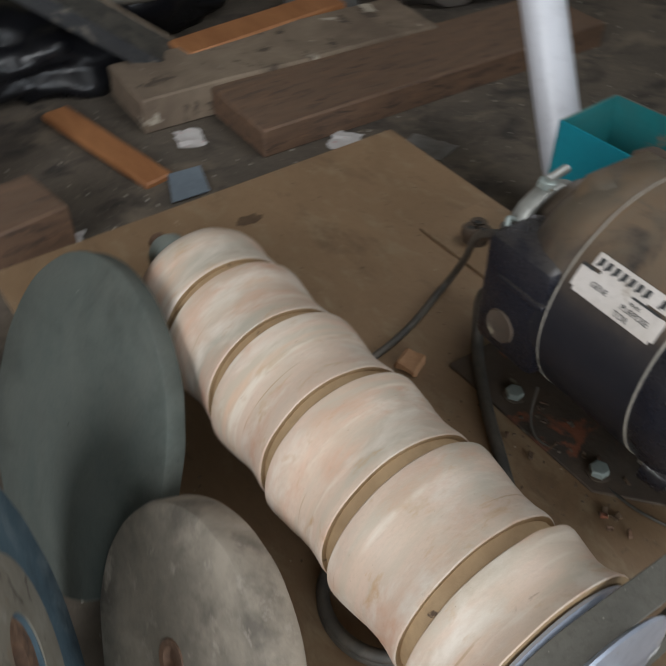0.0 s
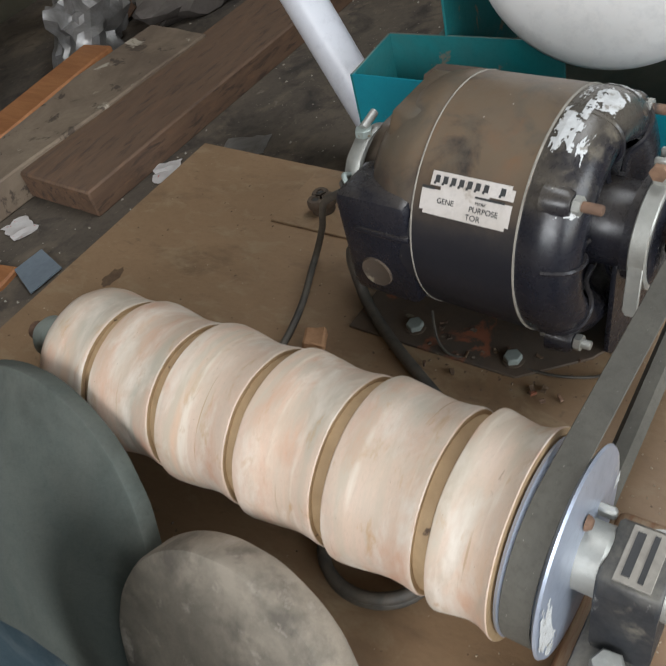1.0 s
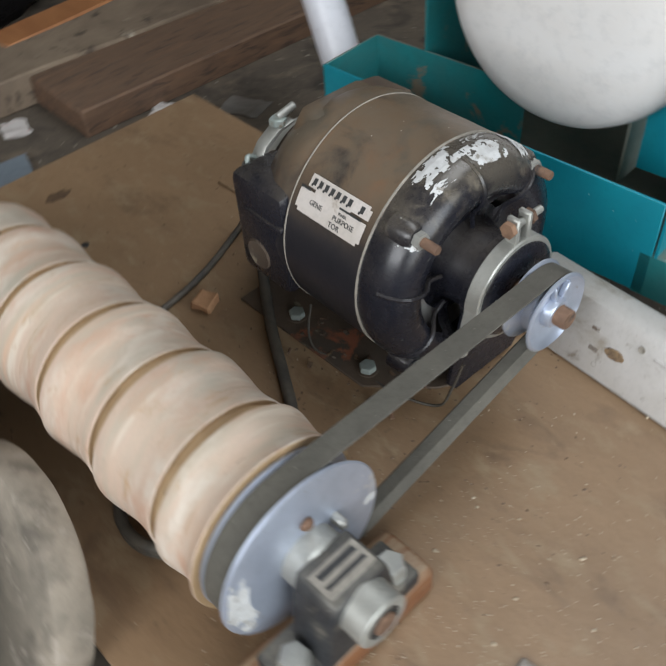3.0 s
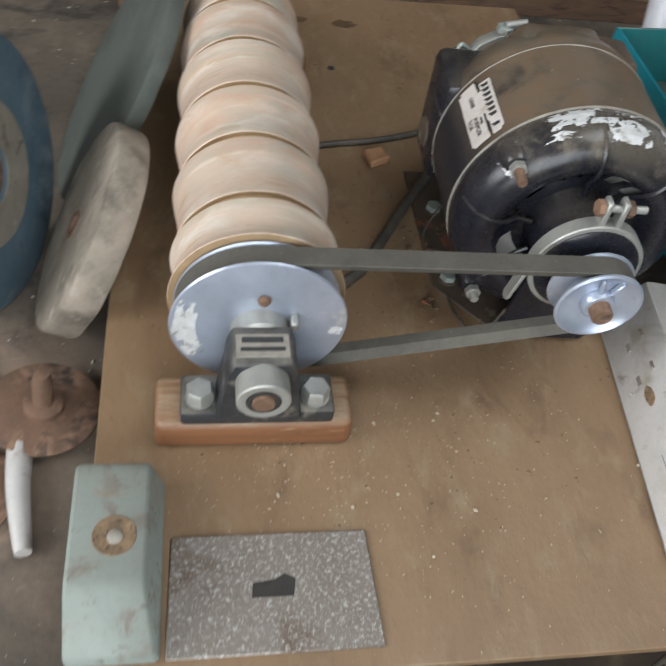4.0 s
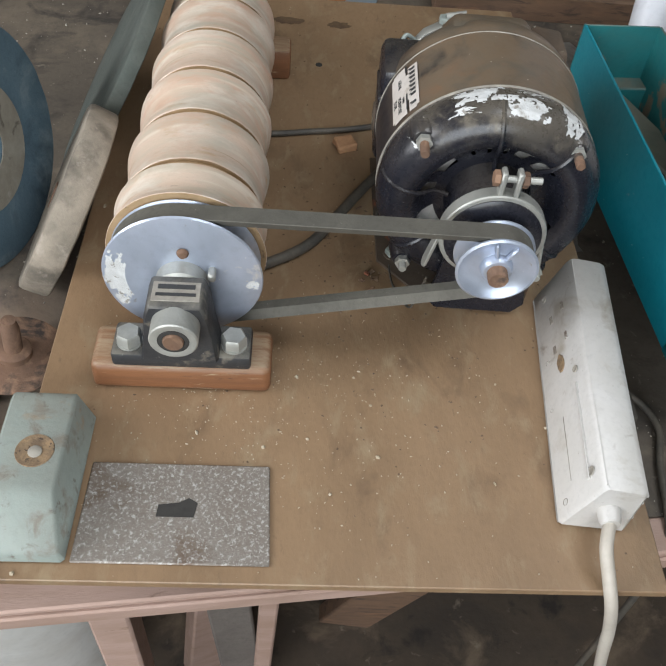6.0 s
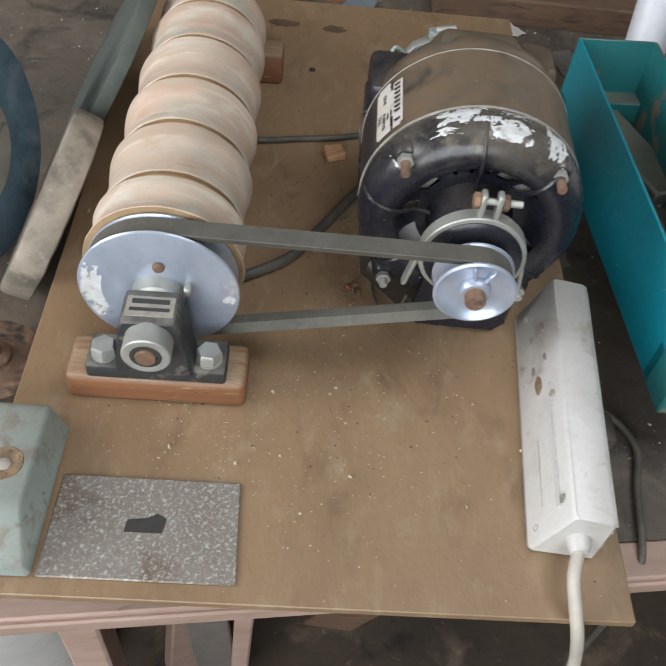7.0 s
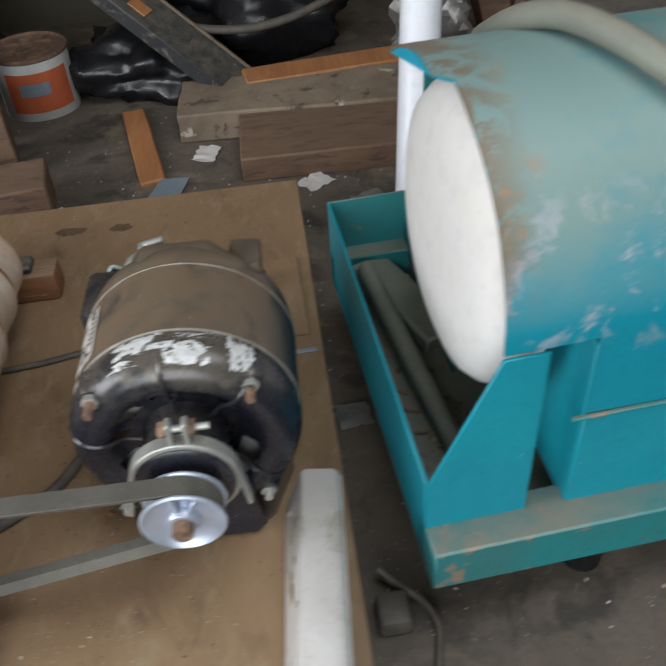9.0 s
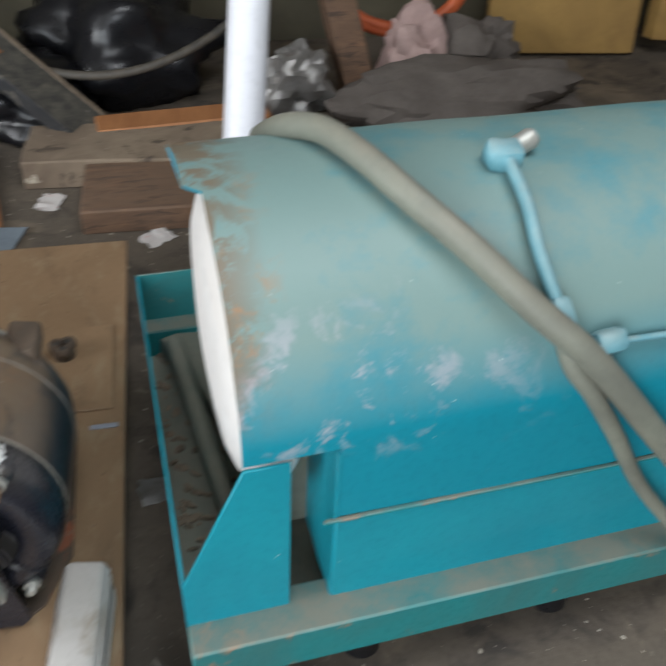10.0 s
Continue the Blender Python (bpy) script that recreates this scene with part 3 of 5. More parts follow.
def build_pillow_block():
    w = thing("bearing_riser", (0.119, 0.19, 0), "rounded varnished reddish wood block, dusty on top", "wood block")
    part("block", rough_up(box((0.1165, 0.192, 0.015), (0.148, 0.047, 0.03), 0.0065, None, 3), 0.0012, 45), M_wood_block, w)
    b = thing("pillow_block_bearing", (0.118, 0.18, 0.04), "black cast pillow block bearing with silver sleeve", "bearing")
    part("foot", box((0.118, 0.187, 0.0375), (0.112, 0.036, 0.015), 0.003, None, 2), M_iron, b)
    poly = [(-0.031, 0.0), (0.031, 0.0), (0.026, 0.03), (0.024, 0.052), (0.02, 0.064), (-0.02, 0.064), (-0.024, 0.052), (-0.026, 0.03)]
    m = Matrix.Translation((0.118, 0.199, 0.043)) @ Matrix.Rotation(radians(90), 4, "X")
    part("housing", prism(poly, 0.034, m, 0.002), M_iron, b, "black tapering casting")
    part("sleeve", lathe([(0.0085, 0.002), (0.013, 0.0), (0.0175, 0.0), (0.0185, 0.001), (0.0185, 0.03), (0.0085, 0.03)], ALONG_Y(RX, 0.148, RZ), 36), M_steel, b, "silver bearing sleeve")
    part("sleeve", lathe([(0.0085, 0.0), (0.0185, 0.0), (0.0185, 0.012), (0.0085, 0.012)], ALONG_Y(RX, 0.198, RZ), 36), M_steel, b)
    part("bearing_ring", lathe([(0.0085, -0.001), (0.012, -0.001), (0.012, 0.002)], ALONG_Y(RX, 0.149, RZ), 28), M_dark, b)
    plate = part("name_plate", box((0.118, 0.181, 0.1075), (0.036, 0.02, 0.001), 0.0003), M_oldlabel, b, "worn pale printed plate")
    part("print", box((0.118, 0.1855, 0.1083), (0.028, 0.0045, 0.0005), 0), M_ink, plate, smooth=0)
    part("print", box((0.118, 0.1775, 0.1083), (0.03, 0.003, 0.0005), 0), M_ink, plate, smooth=0)
    for x in (0.076, 0.16):
        part("washer", lathe([(0, 0), (0.0105, 0), (0.0105, 0.0015), (0, 0.0015)], Matrix.Translation((x, 0.183, 0.0452)), 24), M_steel, b)
        part("bolt", hexa(0.0105, 0.011, Matrix.Translation((x, 0.183, 0.0468)) @ Matrix.Rotation(0.3 + x * 4, 4, "Z"), 0.002), M_steel, b, "silver hexagon bolt head")
    # back bearing
    w2 = thing("bearing_riser", (0.15, 0.665, 0), "reddish wood block behind the roller", "wood block")
    part("block", box((0.135, 0.672, 0.019), (0.12, 0.04, 0.038), 0.005, None, 2), M_wood_block, w2)
    b2 = thing("pillow_block_bearing", (0.118, 0.67, 0.04), "grey painted bearing housing behind the roller", "bearing")
    part("foot", box((0.118, 0.672, 0.0435), (0.1, 0.028, 0.011), 0.003), M_iron, b2)
    part("housing", lathe([(0.009, 0), (0.016, 0), (0.018, 0.004), (0.018, 0.022), (0.014, 0.028), (0.0, 0.029)], ALONG_Y(RX, 0.66, RZ), 36), M_greyblock, b2, "rounded grey-green housing")
    part("web", box((0.118, 0.672, 0.062), (0.026, 0.02, 0.03), 0.002), M_iron, b2)


def wrap_label(bm, R):
    """Bends a flat label (x: along the axis towards the front, y: up round the shell) onto the motor."""
    for v in bm.verts:
        s, u, h = v.co
        a = radians(144) - u / R
        v.co = Vector((MX + (R + h) * math.cos(a), 0.3615 - s, MZ + (R + h) * math.sin(a)))
    return bm


def letters(text, size, x, y, lift):
    cu = bpy.data.curves.new("text", "FONT")
    cu.body, cu.size, cu.extrude = text, size, 0.00012
    ob = new("text", cu)
    me = bpy.data.meshes.new_from_object(ob.evaluated_get(bpy.context.evaluated_depsgraph_get()))
    bm = bmesh.new()
    bm.from_mesh(me)
    bpy.data.objects.remove(ob)
    bmesh.ops.translate(bm, verts=bm.verts, vec=(x, y, lift))
    return bm


# the motor stands slightly askew on the board
MOTOR_TURN = Matrix.Translation((MX, 0.2, 0)) @ Matrix.Rotation(radians(-2.6), 4, "Z") @ Matrix.Translation((-MX, -0.2, 0))


def build_motor():
    mo = thing("electric_motor", (MX, 0.37, 0.006), "old black electric motor with chipped white paint, rust and dust", "motor")
    ax = ALONG_Y(MX, 0, MZ)
    R = 0.0945

    def mp(name, bm, mat, parent, label="", smooth=40):
        bm.transform(MOTOR_TURN)
        return part(name, bm, mat, parent, label, smooth)

    mp("shell", rough_up(lathe([(R - 0.003, 0.317), (R, 0.32), (R, 0.345), (R, 0.375), (R, 0.403), (R - 0.003, 0.406)], ax, 96), 0.0004, 40), M_shell, mo, "black steel shell, brown with rust and dust on top")
    for y in (0.32, 0.4035):
        mp("seam", lathe([(R - 0.001, y - 0.0009), (R + 0.0006, y - 0.0004), (R + 0.0006, y + 0.0004), (R - 0.001, y + 0.0009)], ax, 96), M_oldlabel, mo, "pale worn seam")
    # front bell with vent windows
    prof = [(R - 0.001, 0.319), (R + 0.0005, 0.311), (R + 0.0002, 0.302), (R - 0.003, 0.292), (R - 0.009, 0.284), (R - 0.018, 0.2795), (R - 0.027, 0.28), (R - 0.034, 0.285), (R - 0.039, 0.293), (0.046, 0.299), (0.037, 0.298), (0.033, 0.29), (0.032, 0.262), (0.008, 0.262)]
    bell = lathe(prof, None, 96)
    gaps = ((133, 149), (112, 117), (97, 101), (82, 87), (64, 74), (37, 53), (165, 172), (195, 235), (250, 290), (305, 345))
    kill = []
    for f in bell.faces:
        c = f.calc_center_median()
        rr, ang = math.hypot(c.x, c.y), math.degrees(math.atan2(-c.y, c.x)) % 360
        if 0.044 < rr < 0.058 and any(a < ang < b for a, b in gaps):
            kill.append(f)
    bmesh.ops.delete(bell, geom=kill, context="FACES")
    bell.transform(ax)
    fb = mp("front_bell", bell, M_black, mo, "black bell with vents and flaking white paint")

    def on_bell(deg, s):
        """A place on the bell: an angle round the axis and a way along the profile from the seam."""
        s0 = 0.0
        for (r0, y0), (r1, y1) in zip(prof, prof[1:]):
            d = math.hypot(r1 - r0, y1 - y0)
            if s <= s0 + d:
                q = (s - s0) / d
                nr, ny = (y0 - y1) / d, (r1 - r0) / d
                r, y = r0 + (r1 - r0) * q + 0.0006 * nr, y0 + (y1 - y0) * q + 0.0006 * ny
                return (MX + r * math.cos(radians(deg)), y, MZ + r * math.sin(radians(deg)))
            s0 += d
    for a0, a1, s0, s1, seed, cover in ((118, 92, 0.001, 0.02, 1.0, 0.05), (92, 70, 0.013, 0.034, 2.5, 0.12), (63, 47, 0.001, 0.034, 4.0, 0.0), (144, 134, 0.022, 0.038, 6.5, 0.1), (128, 98, 0.019, 0.032, 9.0, -0.5), (92, 64, 0.001, 0.012, 15.0, -0.45)):
        mp("paint_flake", flake(lambda u, v: on_bell(a0 + (a1 - a0) * u, s0 + (s1 - s0) * v), 40, 26, seed, cover), M_flake, fb, "peeling white paint", 0)
    for a in (94, 48, 168, 215, 325, 270):
        p = [Vector((MX + q * math.cos(radians(a)), y, MZ + q * math.sin(radians(a)))) for q, y in ((0.036, 0.289), (0.05, 0.289), (0.062, 0.2805), (0.076, 0.2795), (0.087, 0.286), (0.0935, 0.3))]
        mp("rib", tube(p, 0.002, 6, 3), M_black, fb)
    # made-up pale ring in the shell, giving the vents their brightness
    mp("stator", lathe([(0.04, 0.312), (0.088, 0.312), (0.088, 0.33), (0.04, 0.33)], ax, 48), M_strip, mo, "added pale ring that makes the vents look bright")
    back = [(R - 0.001, 0.405), (R + 0.0003, 0.412), (R - 0.003, 0.43), (R - 0.012, 0.448), (R - 0.026, 0.459), (0.06, 0.463), (0.054, 0.478), (0.034, 0.484), (0.034, 0.51), (0.0, 0.51)]
    mp("back_bell", lathe(back, ax, 72), M_shell, mo, "black rear bell, grey with dust")
    hump = prism([(-0.048, 0.06), (0.048, 0.06), (0.04, 0.078), (0.03, 0.0885), (-0.03, 0.0885), (-0.04, 0.078)], 0.034, Matrix.Translation((MX - 0.002, 0.446, MZ)) @ Matrix.Rotation(radians(90), 4, "X"), 0.003)
    mp("cap_hump", rough_up(hump, 0.0008, 50), M_shell, mo, "dusty grey raised cap over the rear bell")
    mp("rear_lug", rough_up(box((MX + 0.058, 0.445, MZ + 0.058), (0.03, 0.05, 0.024), 0.006, None, 2), 0.003, 60), M_rustplate, mo, "rusty dark lug")
    tb = mp("terminal_box", box((MX - 0.068, 0.438, MZ - 0.002), (0.052, 0.066, 0.1), 0.008, None, 2), M_black, mo, "black moulded terminal cover")
    mp("cover_rib", box((MX - 0.074, 0.43, MZ + 0.018), (0.044, 0.05, 0.006), 0.0025, None, 2), M_black, tb)
    mp("knockout", lathe([(0, 0.0012), (0.0115, 0.001), (0.0135, 0.0018), (0.0145, 0)], along((MX - 0.094, 0.442, MZ - 0.024), (-1, 0, 0)), 24), M_rustplate, tb, "round rusty knockout")
    mp("lead_wire", tube([(MX - 0.075, 0.468, MZ + 0.04), (MX - 0.071, 0.474, MZ + 0.047), (MX - 0.06, 0.476, MZ + 0.04)], 0.0022, 8), M_zincbolt, tb, "pale green wire")
    mp("lead_wire", tube([(MX - 0.079, 0.468, MZ + 0.036), (MX - 0.074, 0.475, MZ + 0.042), (MX - 0.062, 0.478, MZ + 0.034)], 0.0022, 8), M_cable, tb)
    for sx in (-1, 1):
        for sz in (-1, 1):
            x, z = MX - 0.0025 + sx * 0.061, MZ + (0.0605 if sz > 0 else -0.07)
            st = mp("through_bolt", lathe([(0, 0), (0.0032, 0), (0.0038, 0.001), (0.0038, 0.04), (0, 0.04)], ALONG_Y(x, 0.268 if sz > 0 else 0.275, z), 12), M_rust if sz > 0 else M_steel, mo, "rusty stud with a nut" if sz > 0 else "grey steel stud with a nut")
            mp("nut", hexa(0.0068, 0.006, ALONG_Y(x, 0.282, z)), M_steel, st)
            mp("boss", lathe([(0.0, 0.0), (0.008, 0.0), (0.0105, 0.004), (0.012, 0.02), (0, 0.02)], ALONG_Y(x, 0.288, z), 20), M_black, mo)
    # front hub and clamp
    mp("hub_ring", lathe([(0.014, 0.243), (0.036, 0.243), (0.0395, 0.245), (0.0395, 0.266), (0.02, 0.268)], ax, 48), M_black, mo, "black rubber mounting ring")
    cl = mp("clamp_band", lathe([(0.0395, 0.246), (0.0425, 0.246), (0.0435, 0.247), (0.0435, 0.258), (0.0425, 0.259), (0.0395, 0.259)], ax, 64), M_steel, mo, "silver clamp band")
    for q in (-0.003, 0.0095):
        mp("clamp_ear", box((MX + q, 0.2525, MZ + 0.052), (0.0045, 0.011, 0.024), 0.0012), M_steel, cl)
    mp("clamp_bolt", tube([(MX - 0.008, 0.2525, MZ + 0.056), (MX + 0.027, 0.2525, MZ + 0.056)], 0.003, 10, 1), M_steel, cl)
    mp("clamp_nut", hexa(0.0065, 0.005, along((MX - 0.0105, 0.2525, MZ + 0.056), (1, 0, 0))), M_rust, cl)
    mp("clamp_nut", hexa(0.0065, 0.005, along((MX + 0.012, 0.2525, MZ + 0.056), (1, 0, 0))), M_rust, cl)
    tail = prism([(-0.0055, 0), (0.0055, 0), (0.0055, 0.05), (0.003, 0.054), (-0.003, 0.054), (-0.0055, 0.05)], 0.003, Matrix.Translation((MX - 0.038, 0.2525, MZ + 0.012)) @ Matrix.Rotation(radians(192), 4, "Y") @ Matrix.Rotation(radians(90), 4, "X") @ Matrix.Rotation(radians(90), 4, "Y") , 0.0006)
    tp = mp("clamp_tail", tail, M_steel, cl, "slotted end of the clamp")
    # thin dark strip paints the slot's shade on the clamp end
    mp("slot", box((0, 0, 0), (0.0008, 0.0032, 0.02), 0, pose(MX - 0.0465, 0.2525, MZ - 0.026, 0, 12, 0)), M_dark, tp, smooth=0)
    mp("clamp_tail", box((0, 0, 0), (0.004, 0.011, 0.04), 0.001, pose(MX + 0.044, 0.2525, MZ - 0.018, 0, -8, 0)), M_steel, cl)
    clb = mp("clamp_band", lathe([(0.0345, 0.488), (0.04, 0.488), (0.04, 0.502), (0.0345, 0.502)], ax, 48), M_steel, mo, "silver clamp band")
    outer = [(-0.024, 0.063), (-0.04, 0.061), (-0.055, 0.052), (-0.066, 0.037), (-0.071, 0.016)]
    strap = prism(outer + [(x + 0.003, z - 0.002) for x, z in reversed(outer)], 0.013, Matrix.Translation((MX, 0.481, MZ)) @ Matrix.Rotation(radians(90), 4, "X"), 0.0005)
    mp("clamp_ear", strap, M_steel, clb, "bent steel strap end")
    mp("clamp_bolt", tube([(MX - 0.036, 0.4745, MZ + 0.068), (MX - 0.018, 0.4745, MZ + 0.072)], 0.0036, 10, 1), M_steel, clb)
    mp("clamp_nut", hexa(0.0075, 0.006, along((MX - 0.036, 0.4745, MZ + 0.062), (0.1, 0, 1))), M_zincbolt, clb)
    # cradle
    foot = [(0.288, 0.335), (0.33, 0.286), (0.35, 0.275), (0.408, 0.274), (0.428, 0.288), (0.45, 0.337), (0.45, 0.5), (0.288, 0.5)]
    base = part("cradle", rough_up(prism(foot, 0.0028, Matrix.Translation((0, 0, 0.0002)), 0.0008), 0.0006, 60), M_rustplate, mo, "rusty black steel cradle")
    poly = [(-0.036, 0.0), (0.036, 0.0), (0.046, 0.012), (0.04, 0.04), (0.034, 0.085), (0.03, 0.095), (-0.03, 0.095), (-0.034, 0.085), (-0.04, 0.04), (-0.046, 0.012)]
    for y in (0.272, 0.486):
        mp("upright", prism(poly, 0.004, Matrix.Translation((MX + 0.008, y + 0.004, 0.004)) @ Matrix.Rotation(radians(90), 4, "X"), 0.0006), M_black, base)
    for x, y in ((0.3085, 0.44), (0.3045, 0.344), (0.425, 0.44), (0.425, 0.34)):
        bo = part("bolt", hexa(0.0078, 0.0055, Matrix.Translation((x, y, 0.0044)) @ Matrix.Rotation(x * 9 + y, 4, "Z")), M_zincbolt, mo, "pale zinc hexagon bolt")
        part("washer", lathe([(0, 0), (0.0095, 0), (0.0095, 0.0014), (0, 0.0014)], Matrix.Translation((x, y, 0.003)), 20), M_rustplate, bo)
    rnd = random.Random(31)
    for k in range(22):
        x, y = rnd.uniform(0.272, 0.325), rnd.uniform(0.29, 0.42)
        lump = box((0, 0, 0), (rnd.uniform(0.003, 0.009), rnd.uniform(0.002, 0.005), rnd.uniform(0.001, 0.0022)), 0.0004, pose(x, y, 0.0032, rnd.uniform(-12, 12), rnd.uniform(-12, 12), rnd.uniform(0, 180)))
        solo("rust_flake", rough_up(lump, 0.0015, 260, 1), rnd.choice((M_rust, M_rustplate, M_stain)), "curled rust flake lying beside the motor", "rust flake", "rust flakes round the motor foot", smooth=20)
    # printed label on the shell
    lab = bmesh.new()
    cells = {}
    for i in range(24):
        for j in range(12):
            x, y = -0.0355 + 0.071 * (i + 0.5) / 24, -0.0155 + 0.031 * (j + 0.5) / 12
            torn = (j > 7 and i < 2) or (j == 7 and (i < 5 or i > 17)) or (i in (0, 23) and j in (0, 11))
            if torn:
                continue
            ring = []
            for a, b in ((i, j), (i + 1, j), (i + 1, j + 1), (i, j + 1)):
                if (a, b) not in cells:
                    cells[a, b] = lab.verts.new((-0.0355 + 0.071 * a / 24, -0.0155 + 0.031 * b / 12, 0.0009))
                ring.append(cells[a, b])
            lab.faces.new(ring)
    lo = mp("label", wrap_label(lab, R), M_label, mo, "worn white printed label with a torn edge")
    def on(bm):
        mp("print", wrap_label(bm, R), M_ink, lo, smooth=0)
    def bar(x0, x1, y0, y1):
        bm = bmesh.new()
        bmesh.ops.create_grid(bm, x_segments=2, y_segments=3, size=0.5, matrix=Matrix.Translation(((x0 + x1) / 2, (y0 + y1) / 2, 0.0013)) @ Matrix.Diagonal((x1 - x0, y1 - y0, 1, 1)))
        return bm
    # brand line as plain blocks
    x = -0.0275
    for k in range(9):
        if k != 7:
            on(bar(x + 0.0012, x + 0.005, 0.0075, 0.0128))
            on(bar(x + 0.0005, x + 0.0024, 0.0062, 0.0082))
        x += 0.0064
    on(bar(-0.0355, -0.025, 0.0022, 0.0042))
    on(bar(0.007, 0.03, 0.0022, 0.0038))
    for txt, s, tx, ty in (("GENE", 0.0055, -0.022, -0.0065), ("PURPOSE", 0.0055, 0.004, -0.0075), ("TOR", 0.0058, 0.002, -0.0135), ("MARK", 0.0032, 0.008, -0.002)):
        on(letters(txt, s, tx, ty, 0.0012))
    # motor pulley
    pu = thing("motor_pulley", (MX, 0.225, MZ), "small shiny zinc V-pulley on a rusty shaft", "pulley")
    r, y0 = 0.0325, 0.2075
    mp("wheel", lathe([(0.013, 0.006), (0.02, 0.0065), (r - 0.004, 0.002), (r - 0.002, 0.0), (r, 0.001), (r, 0.0025), (r - 0.011, 0.009), (r - 0.011, 0.016), (r, 0.0225), (r, 0.024), (r - 0.002, 0.025), (0.0, 0.025)], ALONG_Y(MX, y0, MZ), 64), M_zinc, pu)
    mp("hub", lathe([(0.0, -0.001), (0.0105, -0.001), (0.012, 0.0005), (0.013, 0.007), (0.0, 0.007)], ALONG_Y(MX, y0, MZ), 32), M_zinc, pu)
    for a in (radians(62), radians(100)):
        mp("web_rib", box((0, 0, 0), (0.014, 0.005, 0.003), 0.001, Matrix.Translation((MX + 0.019 * math.cos(a), y0 + 0.0035, MZ + 0.019 * math.sin(a))) @ Matrix.Rotation(-a, 4, "Y")), M_zinc, pu)
    mp("shaft", lathe([(0, 0), (0.0072, 0), (0.008, 0.001), (0.008, 0.06), (0, 0.06)], ALONG_Y(MX, 0.197, MZ), 24), M_rust, pu, "rusty shaft end")


def build_cables():
    solo("motor_cable", tube([(0.325, 0.475, 0.085), (0.328, 0.508, 0.06), (0.322, 0.503, 0.022), (0.306, 0.482, 0.008), (0.276, 0.438, 0.0056), (0.247, 0.39, 0.0056), (0.219, 0.348, 0.0056), (0.175, 0.317, 0.0056), (0.13, 0.298, 0.0056)], 0.0054, 12), M_cable, "dusty black motor cable lying on the board", "cable")
    solo("thin_cord", tube([(0.318, 0.495, 0.135), (0.338, 0.535, 0.1), (0.362, 0.568, 0.045), (0.362, 0.584, 0.01), (0.342, 0.579, 0.0036), (0.3, 0.561, 0.0036), (0.26, 0.549, 0.0036), (0.22, 0.542, 0.0036), (0.184, 0.535, 0.0036), (0.13, 0.53, 0.0036)], 0.0034, 10), M_cable, "thin dark cord on the board", "cable")
    solo("loose_wire", tube([(0.31, 0.42, 0.03), (0.296, 0.41, 0.012), (0.29, 0.395, 0.004), (0.296, 0.375, 0.002)], 0.0012, 6), M_cable, "thin black loose wire beside the motor", "wire")
    solo("loose_wire", tube([(0.3, 0.33, 0.002), (0.302, 0.3, 0.004), (0.315, 0.272, 0.004), (0.318, 0.262, 0.03), (0.322, 0.256, 0.06)], 0.0012, 6), M_cable, "thin black loose wire beside the motor", "wire")
    pts = []
    for k in range(30):
        a = 2 * math.pi * k / 16
        pts.append((0.098 + 0.036 * math.cos(a), 0.352 + 0.042 * math.sin(a), 0.0052 + 0.0065 * (k / 16)))
    solo("cable_coil", tube(pts, 0.0046, 10, 3), M_cable, "coil of black cable under the roller", "cable")


# ---- small things on the board ----
def build_block():
    g = thing("cast_guard_block", (0.024, 0.065, 0), "grey-green painted cast block with a recessed screw", "block")
    m = Matrix.Translation((-0.007, 0, 0)) @ Matrix.Rotation(radians(90), 4, "Y") @ Matrix.Rotation(radians(90), 4, "Z")
    poly = [(0.012, 0.0), (0.14, 0.0), (0.137, 0.036), (0.128, 0.038), (0.052, 0.038), (0.046, 0.036), (0.014, 0.012)]
    bm = prism(poly, 0.058, m, 0.0025)
    for v in bm.verts:
        if v.co.z > 0.005 and v.co.x > 0.03:
            v.co.x -= 0.009 * v.co.z / 0.038
    part("body", bm, M_greyblock, g)
    part("screw_recess", lathe([(0.0142, 0.0), (0.0138, 0.0006), (0.012, 0.0004), (0.008, 0.0002), (0, 0.0002)], Matrix.Translation((0.022, 0.082, 0.038)), 28), M_burn, g, "rusty brown recess")
    part("screw", lathe([(0, 0.0016), (0.004, 0.0014), (0.0052, 0.0005), (0.0052, 0)], Matrix.Translation((0.0225, 0.081, 0.0382)), 16), M_oldlabel, g)
    p = thing("throat_plate", (0.12, 0.055, 0), "grey galvanised sheet plate with a small slot, dusty", "metal plate")
    bm = prism([(0.054, 0.013), (0.196, 0.013), (0.193, 0.096), (0.056, 0.096)], 0.0022, Matrix.Translation((0, 0, 0.0003)), 0.001)
    part("sheet", bm, M_plate, p)
    # solid dark patch on the uncut sheet, painting the slot's shade
    part("slot", prism([(0.11, 0.05), (0.138, 0.05), (0.14, 0.062), (0.133, 0.066), (0.126, 0.062), (0.111, 0.06)], 0.0005, Matrix.Translation((0, 0, 0.0024))), M_dark, p, "dark patch painting the shade of a cut-out slot")


